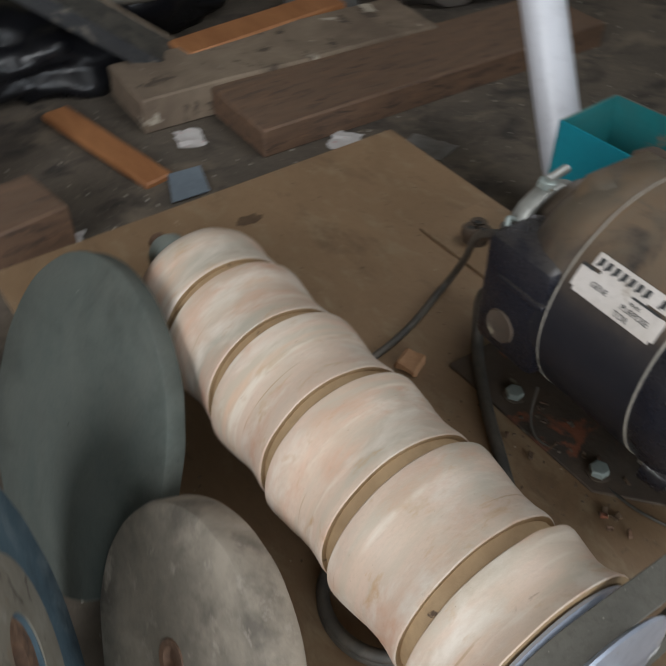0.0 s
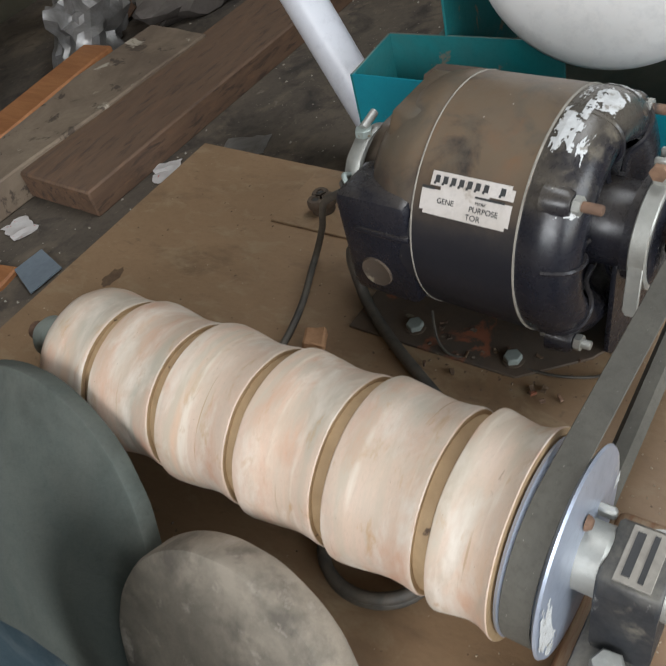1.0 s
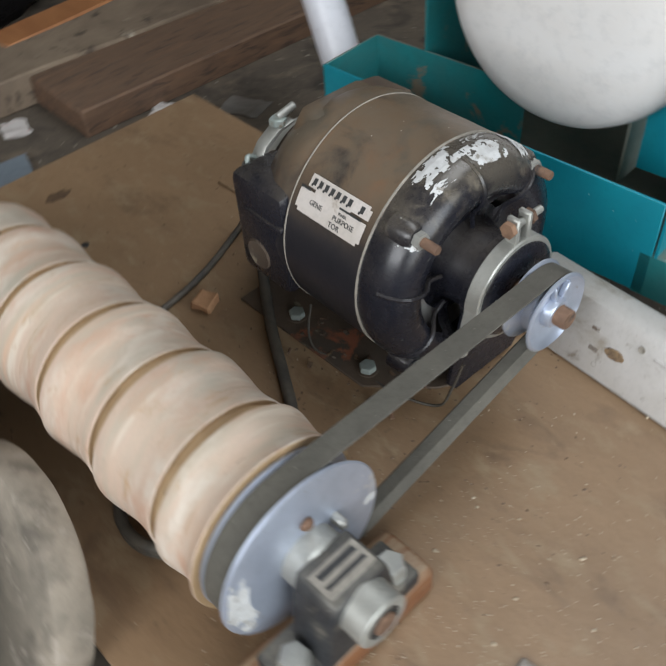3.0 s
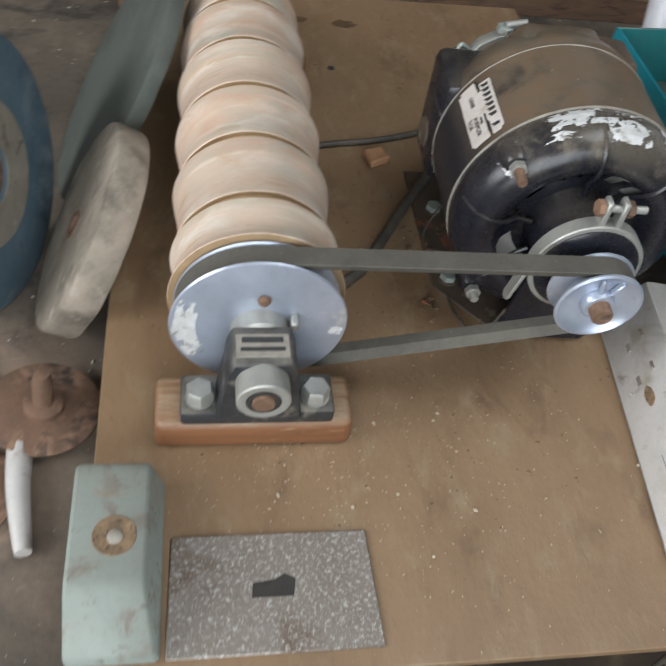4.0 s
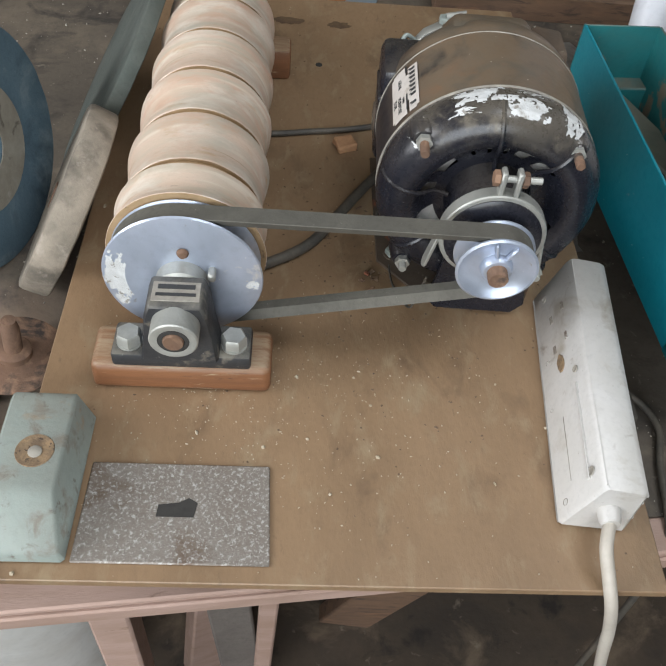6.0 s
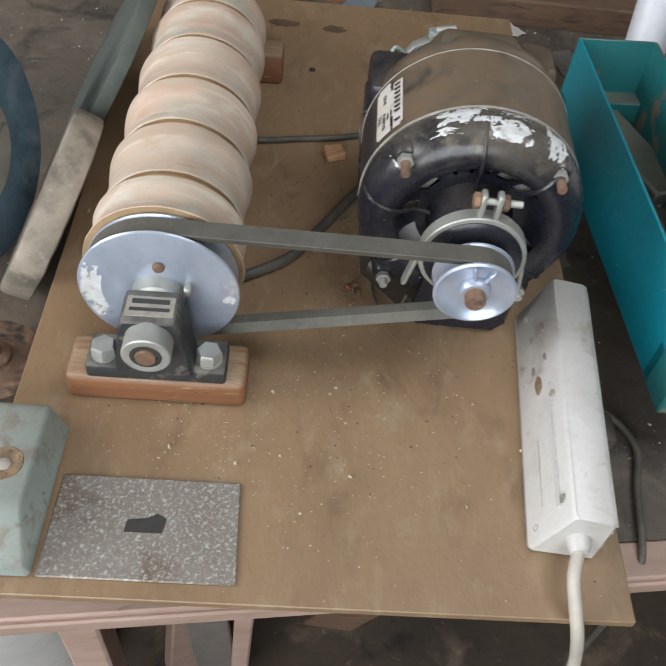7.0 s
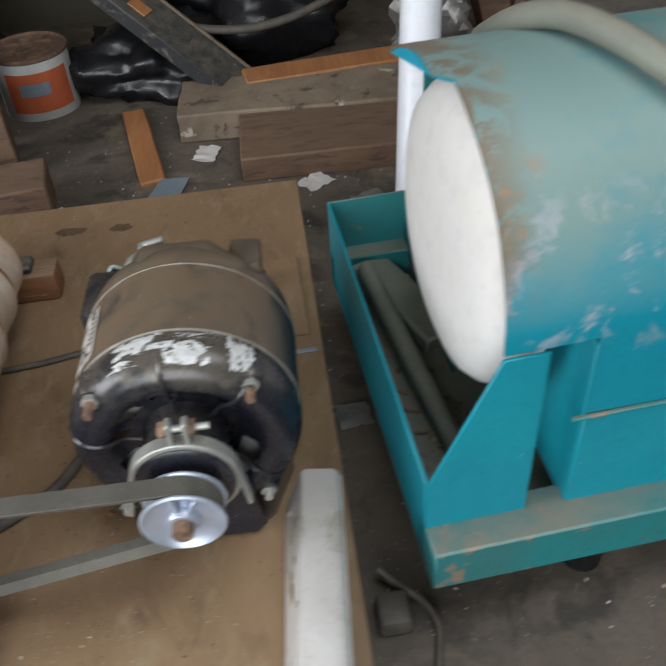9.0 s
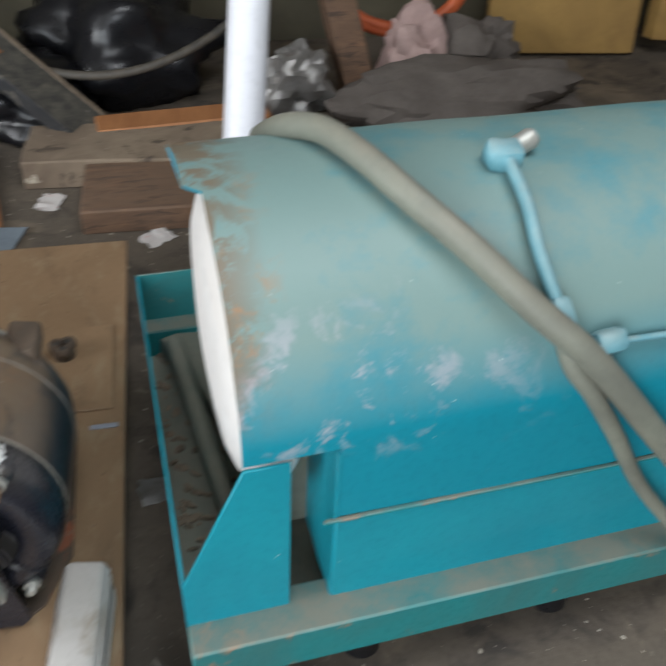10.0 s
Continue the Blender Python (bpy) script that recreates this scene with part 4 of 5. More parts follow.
def build_strip():
    s = thing("power_strip", (0.45, 0.16, 0), "dirty white plastic extension socket strip lying on its side", "power strip")
    # cross-section in x, z; lies along y with the socket face turned to the motor
    poly = [(-0.021, 0.003), (-0.019, 0.0), (0.03, 0.0), (0.032, 0.003), (0.032, 0.055), (0.028, 0.06), (0.002, 0.0625), (-0.003, 0.06)]
    M = Matrix.Translation((0.435, 0.05, 0)) @ Matrix.Rotation(radians(-5.5), 4, "Z")
    body = part("body", prism(poly, 0.24, M @ Matrix.Translation((0, 0.24, 0)) @ Matrix.Rotation(radians(90), 4, "X"), 0.0032), M_strip, s)
    tilt = math.atan2(0.016, 0.057)

    def on_face(y, u, w, h, mat, name, d=0.0016):
        part(name, box((0, y, u), (d, w, h), 0.0003, M @ Matrix.Translation((-0.012, 0, 0.0315)) @ Matrix.Rotation(tilt, 4, "Y")), mat, body)
    for y in (0.195, 0.16):
        on_face(y, 0.012, 0.008, 0.003, M_plate, "socket_slot")
        on_face(y - 0.004, -0.006, 0.009, 0.004, M_plate, "socket_slot")
    part("scorch_mark", rough_up(lathe([(0, 0.0011), (0.0035, 0.001), (0.0062, 0.0009), (0.0066, 0.0)], M @ Matrix.Translation((-0.012, 0.137, 0.0315)) @ Matrix.Rotation(tilt, 4, "Y") @ Matrix.Rotation(radians(-90), 4, "Y") @ Matrix.Diagonal((0.8, 1.5, 1, 1)), 9), 0.0012, 300), M_burn, body, "scorched brown hole")
    on_face(0.06, 0.016, 0.09, 0.003, M_strip, "rib", 0.003)
    for y, u, r in ((0.012, -0.016, 0.0028), (0.02, 0.02, 0.0034), (0.15, -0.018, 0.0024), (0.118, 0.018, 0.003), (0.222, -0.012, 0.0028), (0.1, -0.02, 0.0018)):
        part("screw_hole", lathe([(0, 0.0003), (r * 0.8, 0.0004), (r, 0.0009), (r * 1.1, 0.0)], M @ Matrix.Translation((-0.012, y, 0.0315)) @ Matrix.Rotation(tilt, 4, "Y") @ Matrix.Translation((0, 0, u)) @ Matrix.Rotation(radians(-90), 4, "Y"), 16), M_oldlabel, body)
    on_face(0.055, -0.006, 0.06, 0.0007, M_oldlabel, "panel_line", 0.0012)
    for x, z, w in ((0.0325, 0.05, 0.0016), (0.0325, 0.04, 0.0012), (0.0325, 0.018, 0.0012)):
        part("ridge", box((x, 0.12, z), (w, 0.234, 0.0022), 0.0004, M), M_strip, body)
    part("seam", box((0.03 + 0.0022, 0.12, 0.03), (0.001, 0.23, 0.0015), 0, M), M_dark, body, smooth=0)
    part("cable_gland", lathe([(0, 0), (0.0068, 0), (0.0082, 0.004), (0.0092, 0.012), (0, 0.012)], M @ Matrix.Translation((0.01, -0.012, 0.03)) @ Matrix.Rotation(radians(-90), 4, "X"), 20), M_strip, body)
    p0 = M @ Vector((0.01, -0.008, 0.03))
    part("mains_cable", tube([p0, (0.4385, 0.022, 0.025), (0.4405, 0.004, 0.012), (0.446, -0.008, -0.008), (0.458, -0.009, -0.05), (0.47, -0.008, -0.1), (0.492, -0.004, -0.18), (0.525, 0.0, -0.3), (0.56, 0.0, -0.5)], 0.005, 12), M_mains, s, "thick white mains cable")
    pl = thing("black_plug", (0.52, 0.2, bz(0.2)), "small black plug and cord beside the socket strip", "plug")
    part("plug", box((0.522, 0.208, bz(0.208) + 0.012), (0.03, 0.034, 0.024), 0.005, Matrix.Identity(4), 2), M_cable, pl)
    z = bz(0.1)
    part("cord", tube([(0.515, 0.25, z + 0.016), (0.53, 0.235, z + 0.01), (0.552, 0.215, z + 0.006), (0.56, 0.19, z + 0.004), (0.55, 0.15, z + 0.004), (0.542, 0.1, z + 0.006), (0.54, 0.078, z - 0.01), (0.542, 0.07, z - 0.08), (0.545, 0.068, z - 0.3)], 0.0035, 10), M_cable, pl, "thin black flex")


def build_debris():
    c = rough_up(box((0, 0, 0), (0.024, 0.02, 0.01), 0.002), 0.003, 60, 1)
    bmesh.ops.transform(c, matrix=pose(0.2605, 0.519, 0.005, 4, 6, 25), verts=c.verts)
    solo("stone_chip", c, M_chip, "small orange-brown stone chip on the board", "chip", smooth=20)
    rnd = random.Random(4)
    bm = bmesh.new()
    for k in range(900):
        if rnd.random() < 0.7:
            x, y = rnd.gauss(0.19, 0.09), rnd.gauss(0.16, 0.07)
        else:
            x, y = rnd.uniform(0.0, 0.5), rnd.uniform(0.0, 0.85)
        if not (0.004 < x < 0.486 and 0.004 < y < 0.86):
            continue
        s = rnd.uniform(0.00025, 0.0007) * (3.0 if rnd.random() < 0.03 else 1)
        m = pose(x, y, s * 0.5, rnd.uniform(0, 40), rnd.uniform(0, 40), rnd.uniform(0, 360)) @ Matrix.Diagonal((s * rnd.uniform(0.8, 2.2), s, s * 0.7, 1))
        bmesh.ops.create_cone(bm, segments=5, radius1=1, radius2=0.5, depth=1.4, matrix=m, cap_ends=True)
    solo("sawdust_crumbs", bm, surf("crumbs", (0.48, 0.41, 0.31), (0.34, 0.27, 0.18), 0.9, bump=0), "scattered pale sawdust crumbs on the board", "sawdust", kind="stuff", smooth=0)


# ---- grinding wheels leaning on the board ----
def wheel(name, c, nrm, r, k, mat, label, hub_r=0.0, bore=0.012, hubmat=None):
    w = thing(name, (c[0], c[1], bz(c[1])), label, "grinding wheel", "grinding wheels beside the board")
    m = along(c, nrm)
    e = k * 0.16
    part("disc", rough_up(lathe([(bore, -k), (r - e, -k), (r - 0.3 * e, -k + 0.3 * e), (r, -k + e), (r, -e), (r - 0.3 * e, -0.3 * e), (r - e, 0), (r * 0.6, 0), (bore, 0), (bore, -k)], m, 96), 0.0008, 40), mat, w)
    if hub_r:
        part("flange", lathe([(bore * 1.05, 0.0), (bore * 1.05, 0.0012), (hub_r, 0.001), (hub_r + 0.001, 0.0)], m, 64), hubmat, w, "worn round paper flange")
    return w, m


def build_wheels():
    wheel("grinding_wheel", (-0.0345, 0.3915, 0.0185), (-0.89, 0.006, 0.455), 0.0985, 0.03, M_stone, "thick grey stone grinding wheel leaning on the board")
    w, m = wheel("grinding_wheel", (-0.1055, 0.4292, 0.0412), (0.96, -0.237, 0.146), 0.1259, 0.03, M_blue, "large blue grinding wheel with a worn paper flange", 0.066, 0.027, M_paper)
    part("bush", lathe([(0.0, -0.012), (0.012, -0.012), (0.013, -0.004), (0.027, -0.003), (0.0275, -0.03)], m, 40), M_rust, w, "rusty bush")
    wheel("grinding_wheel", (-0.0161, 0.6021, 0.0295), (-0.863, -0.016, 0.505), 0.1345, 0.016, M_green, "large dark green grinding wheel leaning on the board", 0, 0.0008)
    # bush of the stone wheel
    w = bpy.data.objects["grinding_wheel"]
    m = along((-0.0345, 0.3915, 0.0185), (-0.89, 0.006, 0.455))
    part("bush", lathe([(0, -0.004), (0.008, -0.004), (0.009, 0.0005), (0.0135, 0.0008), (0.0145, -0.002)], m, 32), M_rust, w, "rusty centre bush")


def build_left_parts():
    def flange(c, r, rod, label, tilt):
        f = thing("spindle_flange", (c[0], c[1], bz(c[1])), label, "flange")
        m = Matrix.Translation(c) @ tilt
        part("plate", lathe([(0, -0.0035), (r - 0.001, -0.0035), (r, -0.0025), (r, -0.0005), (r - 0.001, 0), (0.0, 0.0005)], m, 64), M_rust, f, "rusty round plate")
        part("collar", lathe([(0.0165, 0), (0.0165, 0.007), (0.014, 0.009), (0, 0.009)], m, 32), M_rust, f)
        if rod:
            part("spindle", lathe([(0.0085, 0.008), (0.0085, 0.036), (0.007, 0.042), (0.0065, 0.048), (0, 0.049)], m, 20), M_rust, f, "rusty threaded spindle")
        else:
            part("nut", hexa(0.011, 0.01, m @ Matrix.Translation((0, 0, 0.009))), M_rust, f)
    flange((-0.054, 0.248, -0.057), 0.047, True, "rusty round flange with an upright spindle", Matrix.Rotation(radians(6), 4, "Y"))
    flange((-0.114, 0.172, -0.066), 0.047, False, "rusty round flange lying on the bench", Matrix.Rotation(radians(-2), 4, "X"))
    t = thing("plastic_offcut", (-0.1, 0.28, bz(0.28)), "white plastic strip lying under the rusty flange", "handle")
    part("strip", box((0, 0, 0), (0.075, 0.024, 0.007), 0.002, pose(-0.115, 0.285, bz(0.285) + 0.004, 0, 0, -38)), M_strip, t)
    t = thing("plastic_offcut", (-0.06, 0.165, bz(0.165)), "tapering pale plastic handle on the bench", "handle")
    part("handle", tube([(-0.07, 0.215, bz(0.2) + 0.008), (-0.066, 0.175, bz(0.17) + 0.009), (-0.055, 0.12, bz(0.12) + 0.007)], lambda q: 0.0105 - 0.004 * q * q, 14, 6), M_strip, t)


# ---- the teal machine ----
TEAL = Matrix.Translation((0.551, 0.222, 0)) @ Matrix.Rotation(radians(3.4), 4, "Z")


def build_teal_machine():
    t = thing("teal_polishing_machine", (0.8, 0.4, bz(0.4)), "teal painted sheet metal polishing machine with curved hood and open tray", "machine")
    T = TEAL
    W = 0.95
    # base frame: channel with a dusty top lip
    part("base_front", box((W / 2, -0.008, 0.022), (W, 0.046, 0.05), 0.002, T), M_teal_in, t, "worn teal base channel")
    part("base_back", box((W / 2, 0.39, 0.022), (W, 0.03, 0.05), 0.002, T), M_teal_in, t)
    part("tray_floor", box((W / 2, 0.2, 0.008), (W - 0.004, 0.39, 0.004), 0, T), M_hosegrey, t, "dirty tray floor", smooth=0)
    m = T @ Matrix.Translation((0, 0, 0)) @ Matrix.Rotation(radians(90), 4, "Z") @ Matrix.Rotation(radians(90), 4, "X")
    part("tray_side", prism([(0.002, 0.0), (0.402, 0.0), (0.402, 0.112), (0.002, 0.102)], 0.003, m, 0.0006), M_teal, t, "teal tray side")
    # inner panels take the darker dusty teal, which tones them down
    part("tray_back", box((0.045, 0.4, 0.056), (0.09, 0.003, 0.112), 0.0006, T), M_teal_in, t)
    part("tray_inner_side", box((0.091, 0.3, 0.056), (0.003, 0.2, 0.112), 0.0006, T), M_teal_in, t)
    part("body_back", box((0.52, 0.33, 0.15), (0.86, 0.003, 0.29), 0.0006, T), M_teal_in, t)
    # front plate with diagonal end and a slot
    mf = T @ Matrix.Rotation(radians(90), 4, "X")
    part("front_plate", prism([(0.0, 0.044), (0.086, 0.044), (0.086, 0.226), (0.052, 0.226), (0.001, 0.102)], 0.003, mf, 0.0005), M_teal, t, "teal front plate with sloping end")
    part("slot_cheek", box((0.122, 0.04, 0.135), (0.003, 0.085, 0.18), 0.0005, T), M_teal, t)
    part("slot_back", box((0.104, 0.082, 0.135), (0.04, 0.003, 0.18), 0.0005, T), M_hosegrey, t, "grey dusty recess")
    part("front_plate", prism([(0.122, 0.044), (W, 0.044), (W, 0.15), (0.122, 0.15)], 0.004, mf, 0.0008), M_teal, t)
    part("seam_strip", box((0.112 + (W - 0.112) / 2, -0.0035, 0.151), (W - 0.112, 0.004, 0.003), 0.0008, T), M_teal_in, t, "dusty folded seam")
    # curved hood
    cy, cz, R = 0.158, 0.232, 0.16
    prof = []
    for k in range(33):
        a = radians(180 - k * 128 / 32)
        prof.append((cy + R * math.cos(a), cz + R * math.sin(a) * 0.88))
    prof = [(-0.002, 0.153), (-0.002, 0.19), (-0.002, 0.2305)] + prof[0:]
    np_ = len(prof) - 1
    xs = [0.052, 0.087, 0.1225] + [0.1225 + (W - 0.1225) * i / 22 for i in range(1, 23)]
    nx = len(xs) - 1
    bm = bmesh.new()
    cols = []
    for i, x in enumerate(xs):
        cols.append([bm.verts.new((x - (0.013 * min(max(k - 23, 0), 1) if i == 0 else 0), y, z)) for k, (y, z) in enumerate(prof)])
    for i in range(nx):
        for k in range(np_):
            if k < 2 and i < 2:
                continue
            bm.faces.new((cols[i][k], cols[i + 1][k], cols[i + 1][k + 1], cols[i][k + 1]))
    bmesh.ops.delete(bm, geom=[v for v in bm.verts if not v.link_faces], context="VERTS")
    bmesh.ops.recalc_face_normals(bm, faces=bm.faces)
    bmesh.ops.solidify(bm, geom=bm.faces[:], thickness=0.0025)
    for v in bm.verts:
        v.co += 0.0012 * Vector(noise.noise_vector(v.co * 14))
    bm.transform(T)
    hood = part("hood", bm, M_hood, t, "curved teal hood, dusty grey on top with rust and flaking", 60)
    # bright inner lip at the open end
    arc = [(cy + (R - 0.003) * math.cos(radians(q)), cz + (R * 0.88 - 0.003) * math.sin(radians(q))) for q in range(52, 97, 4)]
    mlip = T @ Matrix.Translation((0.0395, 0, 0)) @ Matrix.Rotation(radians(90), 4, "Z") @ Matrix.Rotation(radians(90), 4, "X")
    part("end_lip", prism(arc, 0.002, mlip), M_bluelip, hood, "bright blue end lip under the hood")
    for x in (0.16, 0.36, 0.7):
        for y in (0.012, 0.38):
            h = -0.003 - bz(0.22 + y)
            part("foot", lathe([(0.018, -h), (0.02, -h + 0.004), (0.018, 0.0), (0.012, 0.0), (0, 0)], T @ Matrix.Translation((x, y, -0.003)), 24), M_bag, t, "black rubber foot")
    # pad disc inside the open end
    d = part("pad_disc", lathe([(0, 0.012), (0.06, 0.011), (0.1, 0.007), (0.117, 0.001), (0.126, -0.009), (0.13, -0.02), (0.13, -0.034), (0.124, -0.04), (0, -0.04)], along((0.602, 0.381, 0.221), (-0.997, -0.075, 0.003)), 96), M_felt, t, "white padded polishing disc")
    part("axle", lathe([(0, 0), (0.014, 0), (0.014, 0.4), (0, 0.4)], along((0.63, 0.381, 0.221), (0.998, 0.06, 0)), 20), M_steel, t)
    # loose rod and wedge in the tray
    rd = thing("steel_rod", (0.59, 0.42, 0.02), "dirty grey rod lying in the tray", "rod")
    a, b = Vector((0.562, 0.574, 0.047)), Vector((0.605, 0.31, 0.022))
    part("rod", tube([a, (a + b) / 2, b], 0.0105, 14, 3), M_hosegrey, rd)
    wd = thing("wood_wedge", (0.6, 0.52, 0.02), "grey dusty wooden wedge lying in the tray", "wedge")
    part("wedge", box((0, 0, 0), (0.05, 0.15, 0.022), 0.003, T @ pose(0.066, 0.31, 0.024, 4, 4, 22)), M_hosegrey, wd)
    rnd = random.Random(21)
    bm = bmesh.new()
    for k in range(160):
        q = T @ Vector((rnd.uniform(0.008, 0.085), rnd.uniform(0.02, 0.39), 0.0105))
        sz = rnd.uniform(0.0015, 0.006)
        bmesh.ops.create_icosphere(bm, subdivisions=1, radius=1, matrix=Matrix.Translation(q) @ pose(0, 0, 0, rnd.uniform(0, 90), 0, rnd.uniform(0, 360)) @ Matrix.Diagonal((sz * rnd.uniform(0.8, 2), sz, sz * 0.6, 1)))
    solo("tray_rubble", bm, M_wood_pale, "loose grey rubble and dirt in the teal tray", "debris", kind="stuff", smooth=0)
    # pipe over the hood
    hp = thing("drain_hose", (0.9, 0.4, 0.39), "thick grey-green hose draped over the teal hood", "hose")
    def on_hood(x, deg, lift):
        aa = radians(deg)
        return T @ Vector((x, cy + (R + lift) * math.cos(aa), cz + (R * 0.88 + lift) * math.sin(aa)))
    part("hose", tube([on_hood(0.12, 50, 0.0), on_hood(0.13, 68, 0.006), on_hood(0.15, 82, 0.012), on_hood(0.17, 99, 0.013), on_hood(0.19, 112.6, 0.013), on_hood(0.224, 128.7, 0.013), on_hood(0.262, 145.3, 0.014), on_hood(0.31, 162.7, 0.015), T @ Vector((0.4, -0.018, 0.173)), T @ Vector((0.47, -0.024, 0.1)), T @ Vector((0.52, -0.034, 0.062))], 0.0108, 16), M_hosegrey, hp)
    bp = thing("pipe_linkage", (0.85, 0.35, 0.36), "pale teal rod linkage with joints on the hood", "linkage")
    p = [on_hood(0.277, 103, 0.01), on_hood(0.276, 118, 0.01), on_hood(0.274, 131, 0.01), on_hood(0.283, 148, 0.01)]
    part("rod", tube(p, 0.005, 12), M_teallight, bp)
    part("joint", rough_up(box((0, 0, 0), (0.03, 0.022, 0.02), 0.006, along(on_hood(0.277, 101, 0.008), (0.0, -0.2, 1)), 2), 0.003, 60, 1), M_teallight, bp)
    part("joint_cap", lathe([(0.008, -0.008), (0.0085, 0.008), (0.006, 0.012), (0, 0.012)], along(on_hood(0.297, 97, 0.008), (0.9, 0.1, 0.5)), 16), M_steel, bp, "dull steel cap")
    part("joint", rough_up(box((0, 0, 0), (0.016, 0.026, 0.016), 0.005, along(p[3], (0.1, -0.7, 0.8)), 2), 0.0015, 60), M_teallight, bp)
    part("joint", rough_up(box((0, 0, 0), (0.026, 0.018, 0.018), 0.006, along(on_hood(0.319, 157, 0.01), (0.1, -0.7, 0.6)), 2), 0.0015, 60), M_teallight, bp)
    part("tail", tube([p[3], on_hood(0.292, 162, 0.008), on_hood(0.31, 172, 0.01), T @ Vector((0.342, -0.014, 0.204)), T @ Vector((0.385, -0.016, 0.134)), T @ Vector((0.44, -0.03, 0.065))], lambda q: 0.0085 - 0.0025 * q, 12), M_hosegrey, bp, "brown-grey tail of the linkage")
    part("side_rod", tube([on_hood(0.319, 157, 0.008), on_hood(0.345, 158, 0.006), on_hood(0.5, 158.5, 0.006)], 0.0028, 10), M_teallight, bp)


def build_pipe():
    p = thing("white_pipe", (0.66, 0.72, bz(0.72)), "white plastic water pipe standing behind the machine", "pipe")
    d = Vector((0.131, 0.519, 0.845)).normalized()
    b = Vector((0.634, 0.648, bz(0.648)))
    part("pipe", lathe([(0.022, 0), (0.0265, 0), (0.0265, 2.25), (0.022, 2.25)], along(b, d), 40), M_pvc, p)


# ---- clutter behind ----
def build_clutter():
    def plank(name, c, s, rz, mat, label, tilt=(0, 0), rough=0.0015):
        o = thing(name, (c[0], c[1], c[2] - s[2] / 2), label, "plank")
        bm = box((0, 0, 0), s, 0.003)
        bmesh.ops.subdivide_edges(bm, edges=bm.edges[:], cuts=3, use_grid_fill=True)
        bm.transform(pose(*c, tilt[0], tilt[1], rz))
        part("board", rough_up(bm, rough, 18), mat, o)
    plank("wood_plank", (0.78, 1.125, bz(1.12) + 0.024), (0.7, 0.165, 0.046), -1.5, M_wood, "thick brown wooden plank lying on the bench")
    plank("rotten_board", (0.6, 1.28, bz(1.28) + 0.03), (0.55, 0.15, 0.058), -4, M_wood_pale, "dirty pale board with flaking surface", rough=0.004)
    plank("wood_offcut", (0.62, 1.375, bz(1.37) + 0.05), (0.34, 0.07, 0.03), 6, M_wood_orange, "orange-brown wood offcut on the dirty board")
    plank("wood_lath", (0.25, 1.22, bz(1.22) + 0.008), (0.045, 0.285, 0.012), 9.6, M_wood_orange, "thin orange wooden lath on the bench")
    s = thing("scraper_blade", (0.275, 1.0, bz(1.0)), "blue-grey metal scraper blade beside the lath", "scraper")
    part("blade", prism([(0, 0), (0.055, 0.008), (0.06, 0.075), (0.012, 0.07)], 0.002, pose(0.262, 1.018, bz(1.03) + 0.004, 0, 0, -12)), M_bluegrey, s)
    plank("wood_block", (0.035, 1.03, bz(1.03) + 0.035), (0.16, 0.1, 0.07), 8, M_wood, "brown wooden block on the bench")
    plank("wood_block", (-0.02, 1.2, bz(1.2) + 0.07), (0.1, 0.1, 0.14), 14, M_wood, "upright brown wooden block on the bench")
    plank("wood_post", (-0.075, 1.34, bz(1.3) + 0.3), (0.11, 0.07, 0.6), 5, M_wood, "brown wooden post standing on the bench")
    # paint can
    c = thing("paint_can", (0.035, 1.475, bz(1.475)), "round paint can with white and orange label and rusty lid", "paint can")
    m = Matrix.Translation((0.035, 1.475, bz(1.475)))
    part("body", lathe([(0, 0), (0.074, 0), (0.075, 0.002), (0.075, 0.12), (0, 0.12)], m, 48), M_canwhite, c)
    bm = bmesh.new()
    g = []
    for k in range(15):
        a = radians(-125 + 100 * k / 14)
        g.append([bm.verts.new(m @ Vector((0.0756 * math.cos(a), 0.0756 * math.sin(a), z))) for z in (0.02, 0.1)])
    for a, b in zip(g, g[1:]):
        bm.faces.new((a[0], b[0], b[1], a[1]))
    part("label_panel", bm, M_canred, c, "orange label panel")
    bm = bmesh.new()
    g = []
    for k in range(8):
        a = radians(-105 + 45 * k / 7)
        g.append([bm.verts.new(m @ Vector((0.0762 * math.cos(a), 0.0762 * math.sin(a), z))) for z in (0.055, 0.08)])
    for a, b in zip(g, g[1:]):
        bm.faces.new((a[0], b[0], b[1], a[1]))
    part("label_mark", bm, M_bluegrey, c, "grey-blue printed block")
    part("lid", lathe([(0.0755, 0.119), (0.078, 0.121), (0.078, 0.127), (0.074, 0.128), (0.07, 0.123), (0, 0.122)], m, 48), M_rust, c, "rusty lid")
    # leaning angle iron
    b = thing("leaning_beam", (0.42, 1.38, bz(1.38)), "dark leaning timber with pale scraped edge and tape", "beam")
    p0, p1 = Vector((0.45, 1.36, bz(1.36) + 0.03)), Vector((-0.2, 1.72, 0.42))
    d = (p1 - p0)
    m = along(p0, d)
    part("beam", rough_up(box((0, 0, d.length / 2), (0.1, 0.03, d.length), 0.002, m), 0.001, 20), M_iron, b)
    part("edge_strip", box((-0.052, -0.0, d.length / 2), (0.008, 0.034, d.length), 0.001, m), M_wood_pale, b, "pale scraped edge")
    part("tape", box((0.01, 0.016, 0.25), (0.03, 0.003, 0.04), 0.0005, m), M_wood_orange, b)
    part("tape", box((-0.01, 0.016, 0.45), (0.026, 0.003, 0.05), 0.0005, m), M_wood_orange, b)

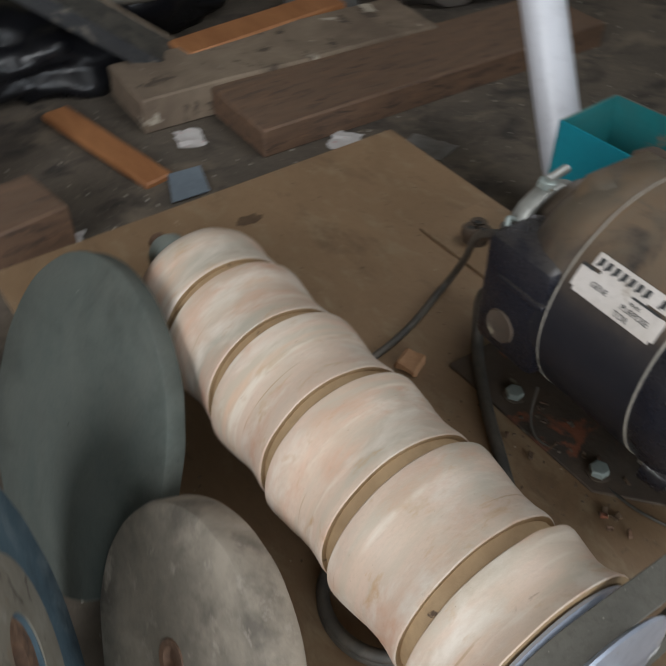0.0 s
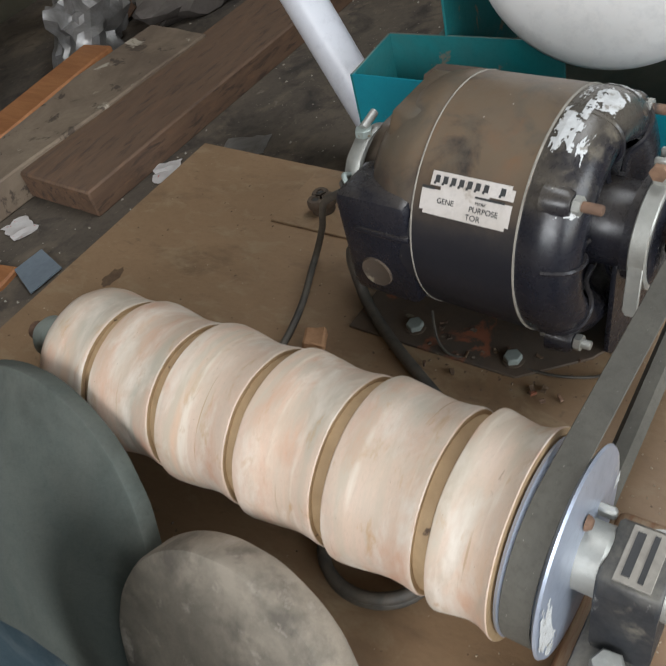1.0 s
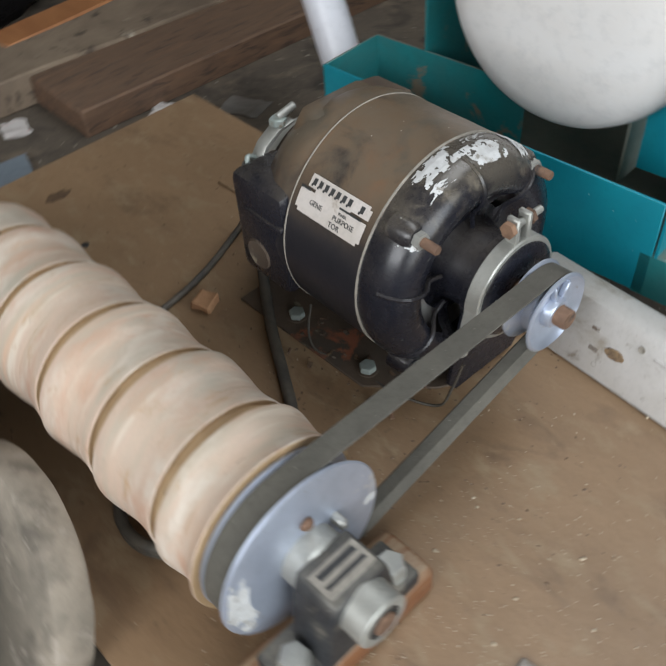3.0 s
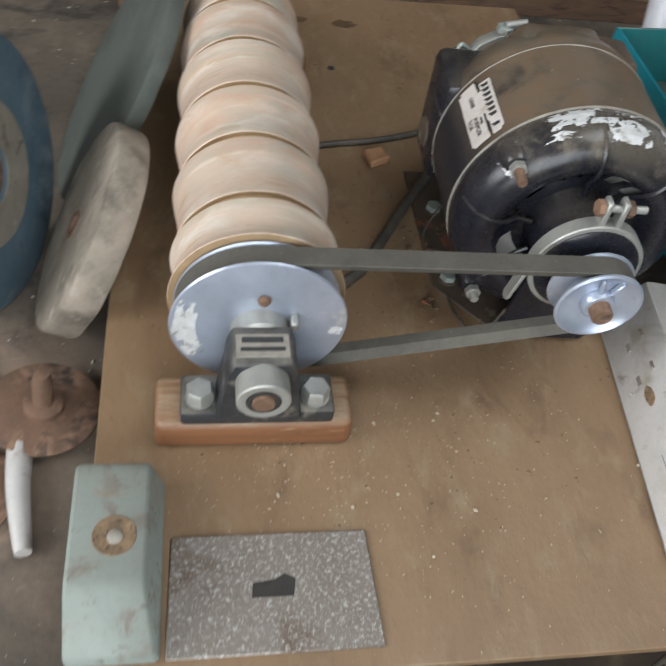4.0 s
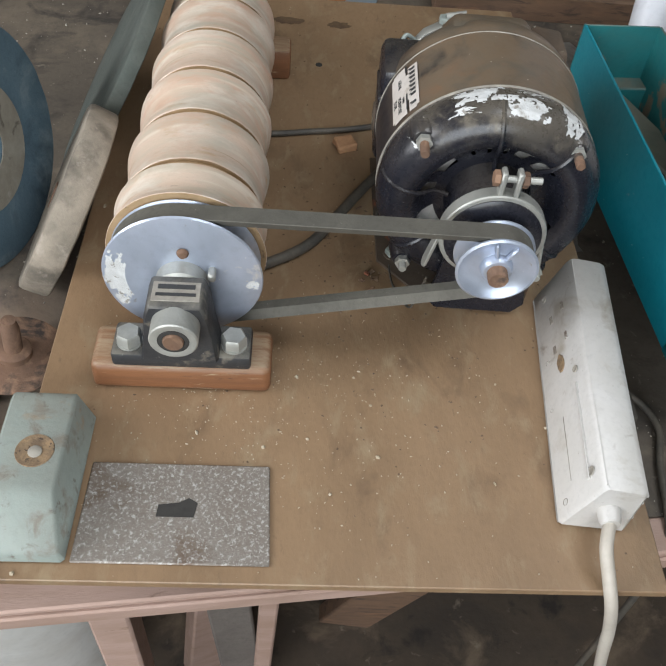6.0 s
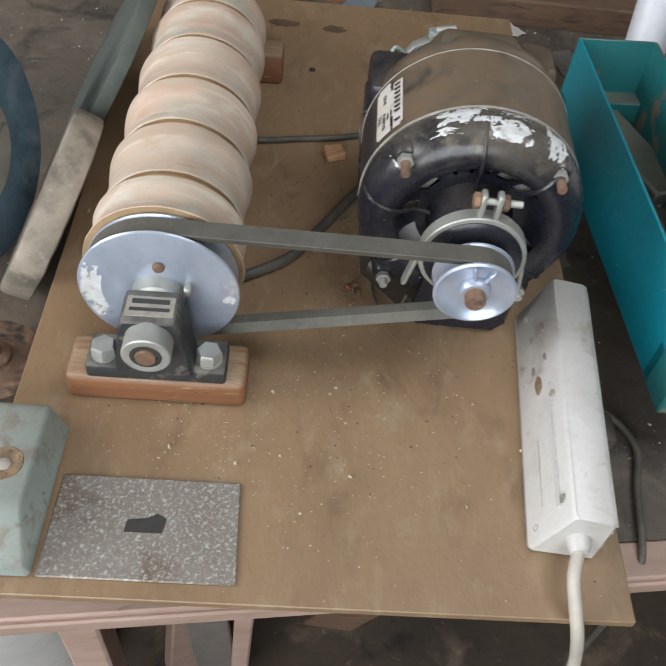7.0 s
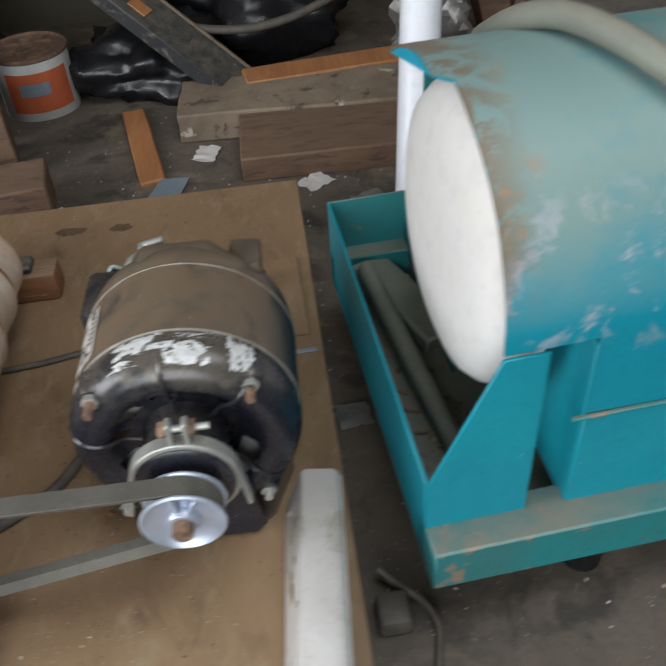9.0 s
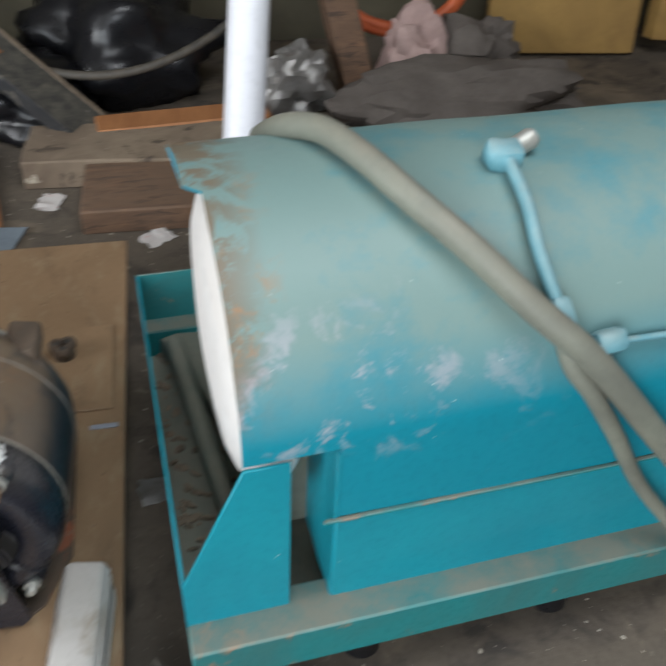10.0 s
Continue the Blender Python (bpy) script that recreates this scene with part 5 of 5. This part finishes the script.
    def bag(name, c, s, label, mat, amp=0.35, seed=0.0):
        bm = bmesh.new()
        bmesh.ops.create_icosphere(bm, subdivisions=4, radius=1)
        for v in bm.verts:
            q = v.co * 1.6 + Vector((seed, seed * 2, 0))
            v.co *= 1 + amp * noise.noise(q) + amp * 0.5 * abs(noise.noise(q * 2.7)) + amp * 0.2 * noise.noise(q * 7)
            v.co.z = max(v.co.z, -0.7)
        lo = min(v.co.z for v in bm.verts)
        bm.transform(Matrix.Translation((c[0], c[1], bz(c[1]))) @ Matrix.Diagonal((*s, 1)) @ Matrix.Translation((0, 0, -lo)))
        solo(name, bm, mat, label, name.replace("_", " "), smooth=180 if mat is M_bag else 30)
    bag("black_plastic_bag", (0.27, 1.53, 0), (0.16, 0.12, 0.075), "crumpled black plastic bag in the dark corner", M_bag, 0.5, 3.1)
    bag("black_plastic_bag", (0.5, 1.7, 0), (0.2, 0.15, 0.13), "crumpled black plastic bag against the wall", M_bag, 0.5, 7.7)
    bag("black_plastic_bag", (-0.3, 1.6, 0), (0.25, 0.2, 0.16), "crumpled black plastic bag against the wall", M_bag, 0.5, 5.2)
    bag("crumpled_foil", (0.86, 1.5, 0), (0.07, 0.06, 0.08), "crumpled silver foil wrapping", M_foil, 0.8, 1.3)
    bag("pink_rock", (1.17, 1.62, 0), (0.075, 0.06, 0.1), "rough pinkish rock behind the machine", M_rock, 0.5, 9.3)
    bag("dark_rock", (1.32, 1.66, 0), (0.1, 0.07, 0.085), "dark grey rock behind the machine", M_cloth, 0.5, 2.3)
    bag("dusty_sack", (1.22, 1.42, 0), (0.26, 0.1, 0.075), "dusty dark cloth sack behind the machine", M_cloth, 0.35, 4.4)
    plank("wood_plank", (0.98, 1.6, 0.06), (0.07, 0.05, 0.36), 10, M_wood, "brown plank leaning in the corner", tilt=(-14, -12))
    plank("yellow_board", (1.62, 1.82, 0.08), (0.4, 0.03, 0.42), -6, M_yellow, "yellowish board leaning on the wall", tilt=(-10, 0))
    plank("yellow_board", (1.95, 1.8, 0.1), (0.16, 0.06, 0.4), -3, M_yellow, "yellowish wooden plank leaning on the wall", tilt=(-12, 4))
    pts = []
    for k in range(26):
        a = 2 * math.pi * k / 12
        pts.append((1.15 + 0.17 * math.cos(a), 1.74 + 0.05 * math.sin(a), 0.1 + 0.13 * math.sin(a) + 0.01 * k / 12))
    solo("orange_hose", tube(pts, 0.014, 12, 4), M_hose, "coiled orange hose in front of the wall", "hose")
    solo("black_cable", tube([(0.1, 1.62, 0.12), (0.3, 1.5, 0.02), (0.5, 1.46, 0.0), (0.7, 1.52, 0.05), (0.9, 1.68, 0.16), (1.1, 1.9, 0.3)], 0.009, 10), M_cable, "black cable lying over the clutter", "cable")

    def litter(name, c, w, h, label, mat, seed):
        rnd = random.Random(seed)
        bm = bmesh.new()
        bmesh.ops.create_grid(bm, x_segments=6, y_segments=5, size=0.5, matrix=Matrix.Diagonal((w, h, 1, 1)))
        for v in bm.verts:
            v.co.z += 0.002 + 0.006 * abs(noise.noise(v.co * 60 + Vector((seed, 0, 0))))
            v.co.xy += Vector((rnd.uniform(-1, 1), rnd.uniform(-1, 1))) * 0.003
        bmesh.ops.solidify(bm, geom=bm.faces[:], thickness=0.0006)
        bm.transform(pose(c[0], c[1], bz(c[1]), 0, 0, seed * 37))
        solo(name, bm, mat, label, "litter", smooth=25)
    litter("paper_scrap", (0.548, 1.021), 0.05, 0.04, "crumpled white and red paper scrap on the bench", M_litter, 1)
    litter("paper_scrap", (0.366, 1.168), 0.055, 0.04, "crumpled white paper scrap on the bench", M_litter, 2)
    litter("plastic_wrapper", (0.635, 0.93), 0.07, 0.05, "crumpled clear plastic wrapper on the bench", M_foil, 3)
    litter("paper_scrap", (0.125, 1.02), 0.022, 0.02, "small white paper scrap on the bench", M_litter, 4)
    litter("plastic_wrapper", (0.525, 0.47), 0.04, 0.035, "small crumpled wrapper beside the board", M_foil, 5)
    rnd = random.Random(9)
    bm = bmesh.new()
    for k in range(700):
        x, y = rnd.uniform(-0.3, 1.3), rnd.uniform(0.1, 1.5)
        s = rnd.uniform(0.0006, 0.0022)
        bmesh.ops.create_cone(bm, segments=5, radius1=1, radius2=0.4, depth=1.2, cap_ends=True, matrix=pose(x, y, bz(y) + s * 0.4, 0, 0, rnd.uniform(0, 360)) @ Matrix.Diagonal((s * 1.5, s, s * 0.8, 1)))
    solo("bench_crumbs", bm, surf("bench_crumb", (0.45, 0.42, 0.36), (0.3, 0.26, 0.2), 0.9, bump=0), "pale crumbs and dust scattered on the bench", "debris", kind="stuff", smooth=0)


def build_under_bench():
    t = thing("white_tub", (-0.13, 0.215, -0.8), "white plastic tub standing under the bench", "tub")
    part("tub", lathe([(0, 0.0), (0.11, 0.0), (0.135, 0.535), (0.142, 0.54), (0.142, 0.552), (0.132, 0.552), (0.106, 0.01), (0, 0.01)], Matrix.Translation((-0.13, 0.215, -0.8)), 56), M_canwhite, t)
    def slat(name, c, s, r, mat, label):
        o = thing(name, (c[0], c[1], -0.8), label, "timber")
        part("timber", rough_up(box((0, 0, 0), s, 0.003, pose(*c, *r)), 0.002, 20), mat, o)
    slat("scrap_timber", (0.19, 0.12, -0.46), (0.022, 0.02, 0.68), (0, 2, 0), M_rail, "thin pinkish timber slat standing under the bench")
    slat("scrap_timber", (0.115, 0.2, -0.6), (0.07, 0.04, 0.4), (4, 4, 20), M_rail, "short pinkish timber standing under the bench")
    slat("scrap_timber", (0.42, 0.24, -0.44), (0.09, 0.03, 0.74), (8, 16, 0), M_wood, "dark timber leaning under the bench")
    slat("bark_log", (0.155, 0.14, -0.5), (0.05, 0.05, 0.6), (0, -3, 10), M_cloth, "dark rough log piece under the bench")
    slat("wooden_crate", (0.1, 0.45, -0.6), (0.3, 0.2, 0.4), (0, 0, 6), M_wood, "dark wooden crate under the bench")


build_room()
build_bench()
build_board()
build_roller()
build_marks()
build_big_pulley()
build_belt()
build_pillow_block()
build_motor()
build_cables()
build_block()
build_strip()
build_debris()
build_wheels()
build_left_parts()
build_teal_machine()
build_pipe()
build_clutter()
build_under_bench()
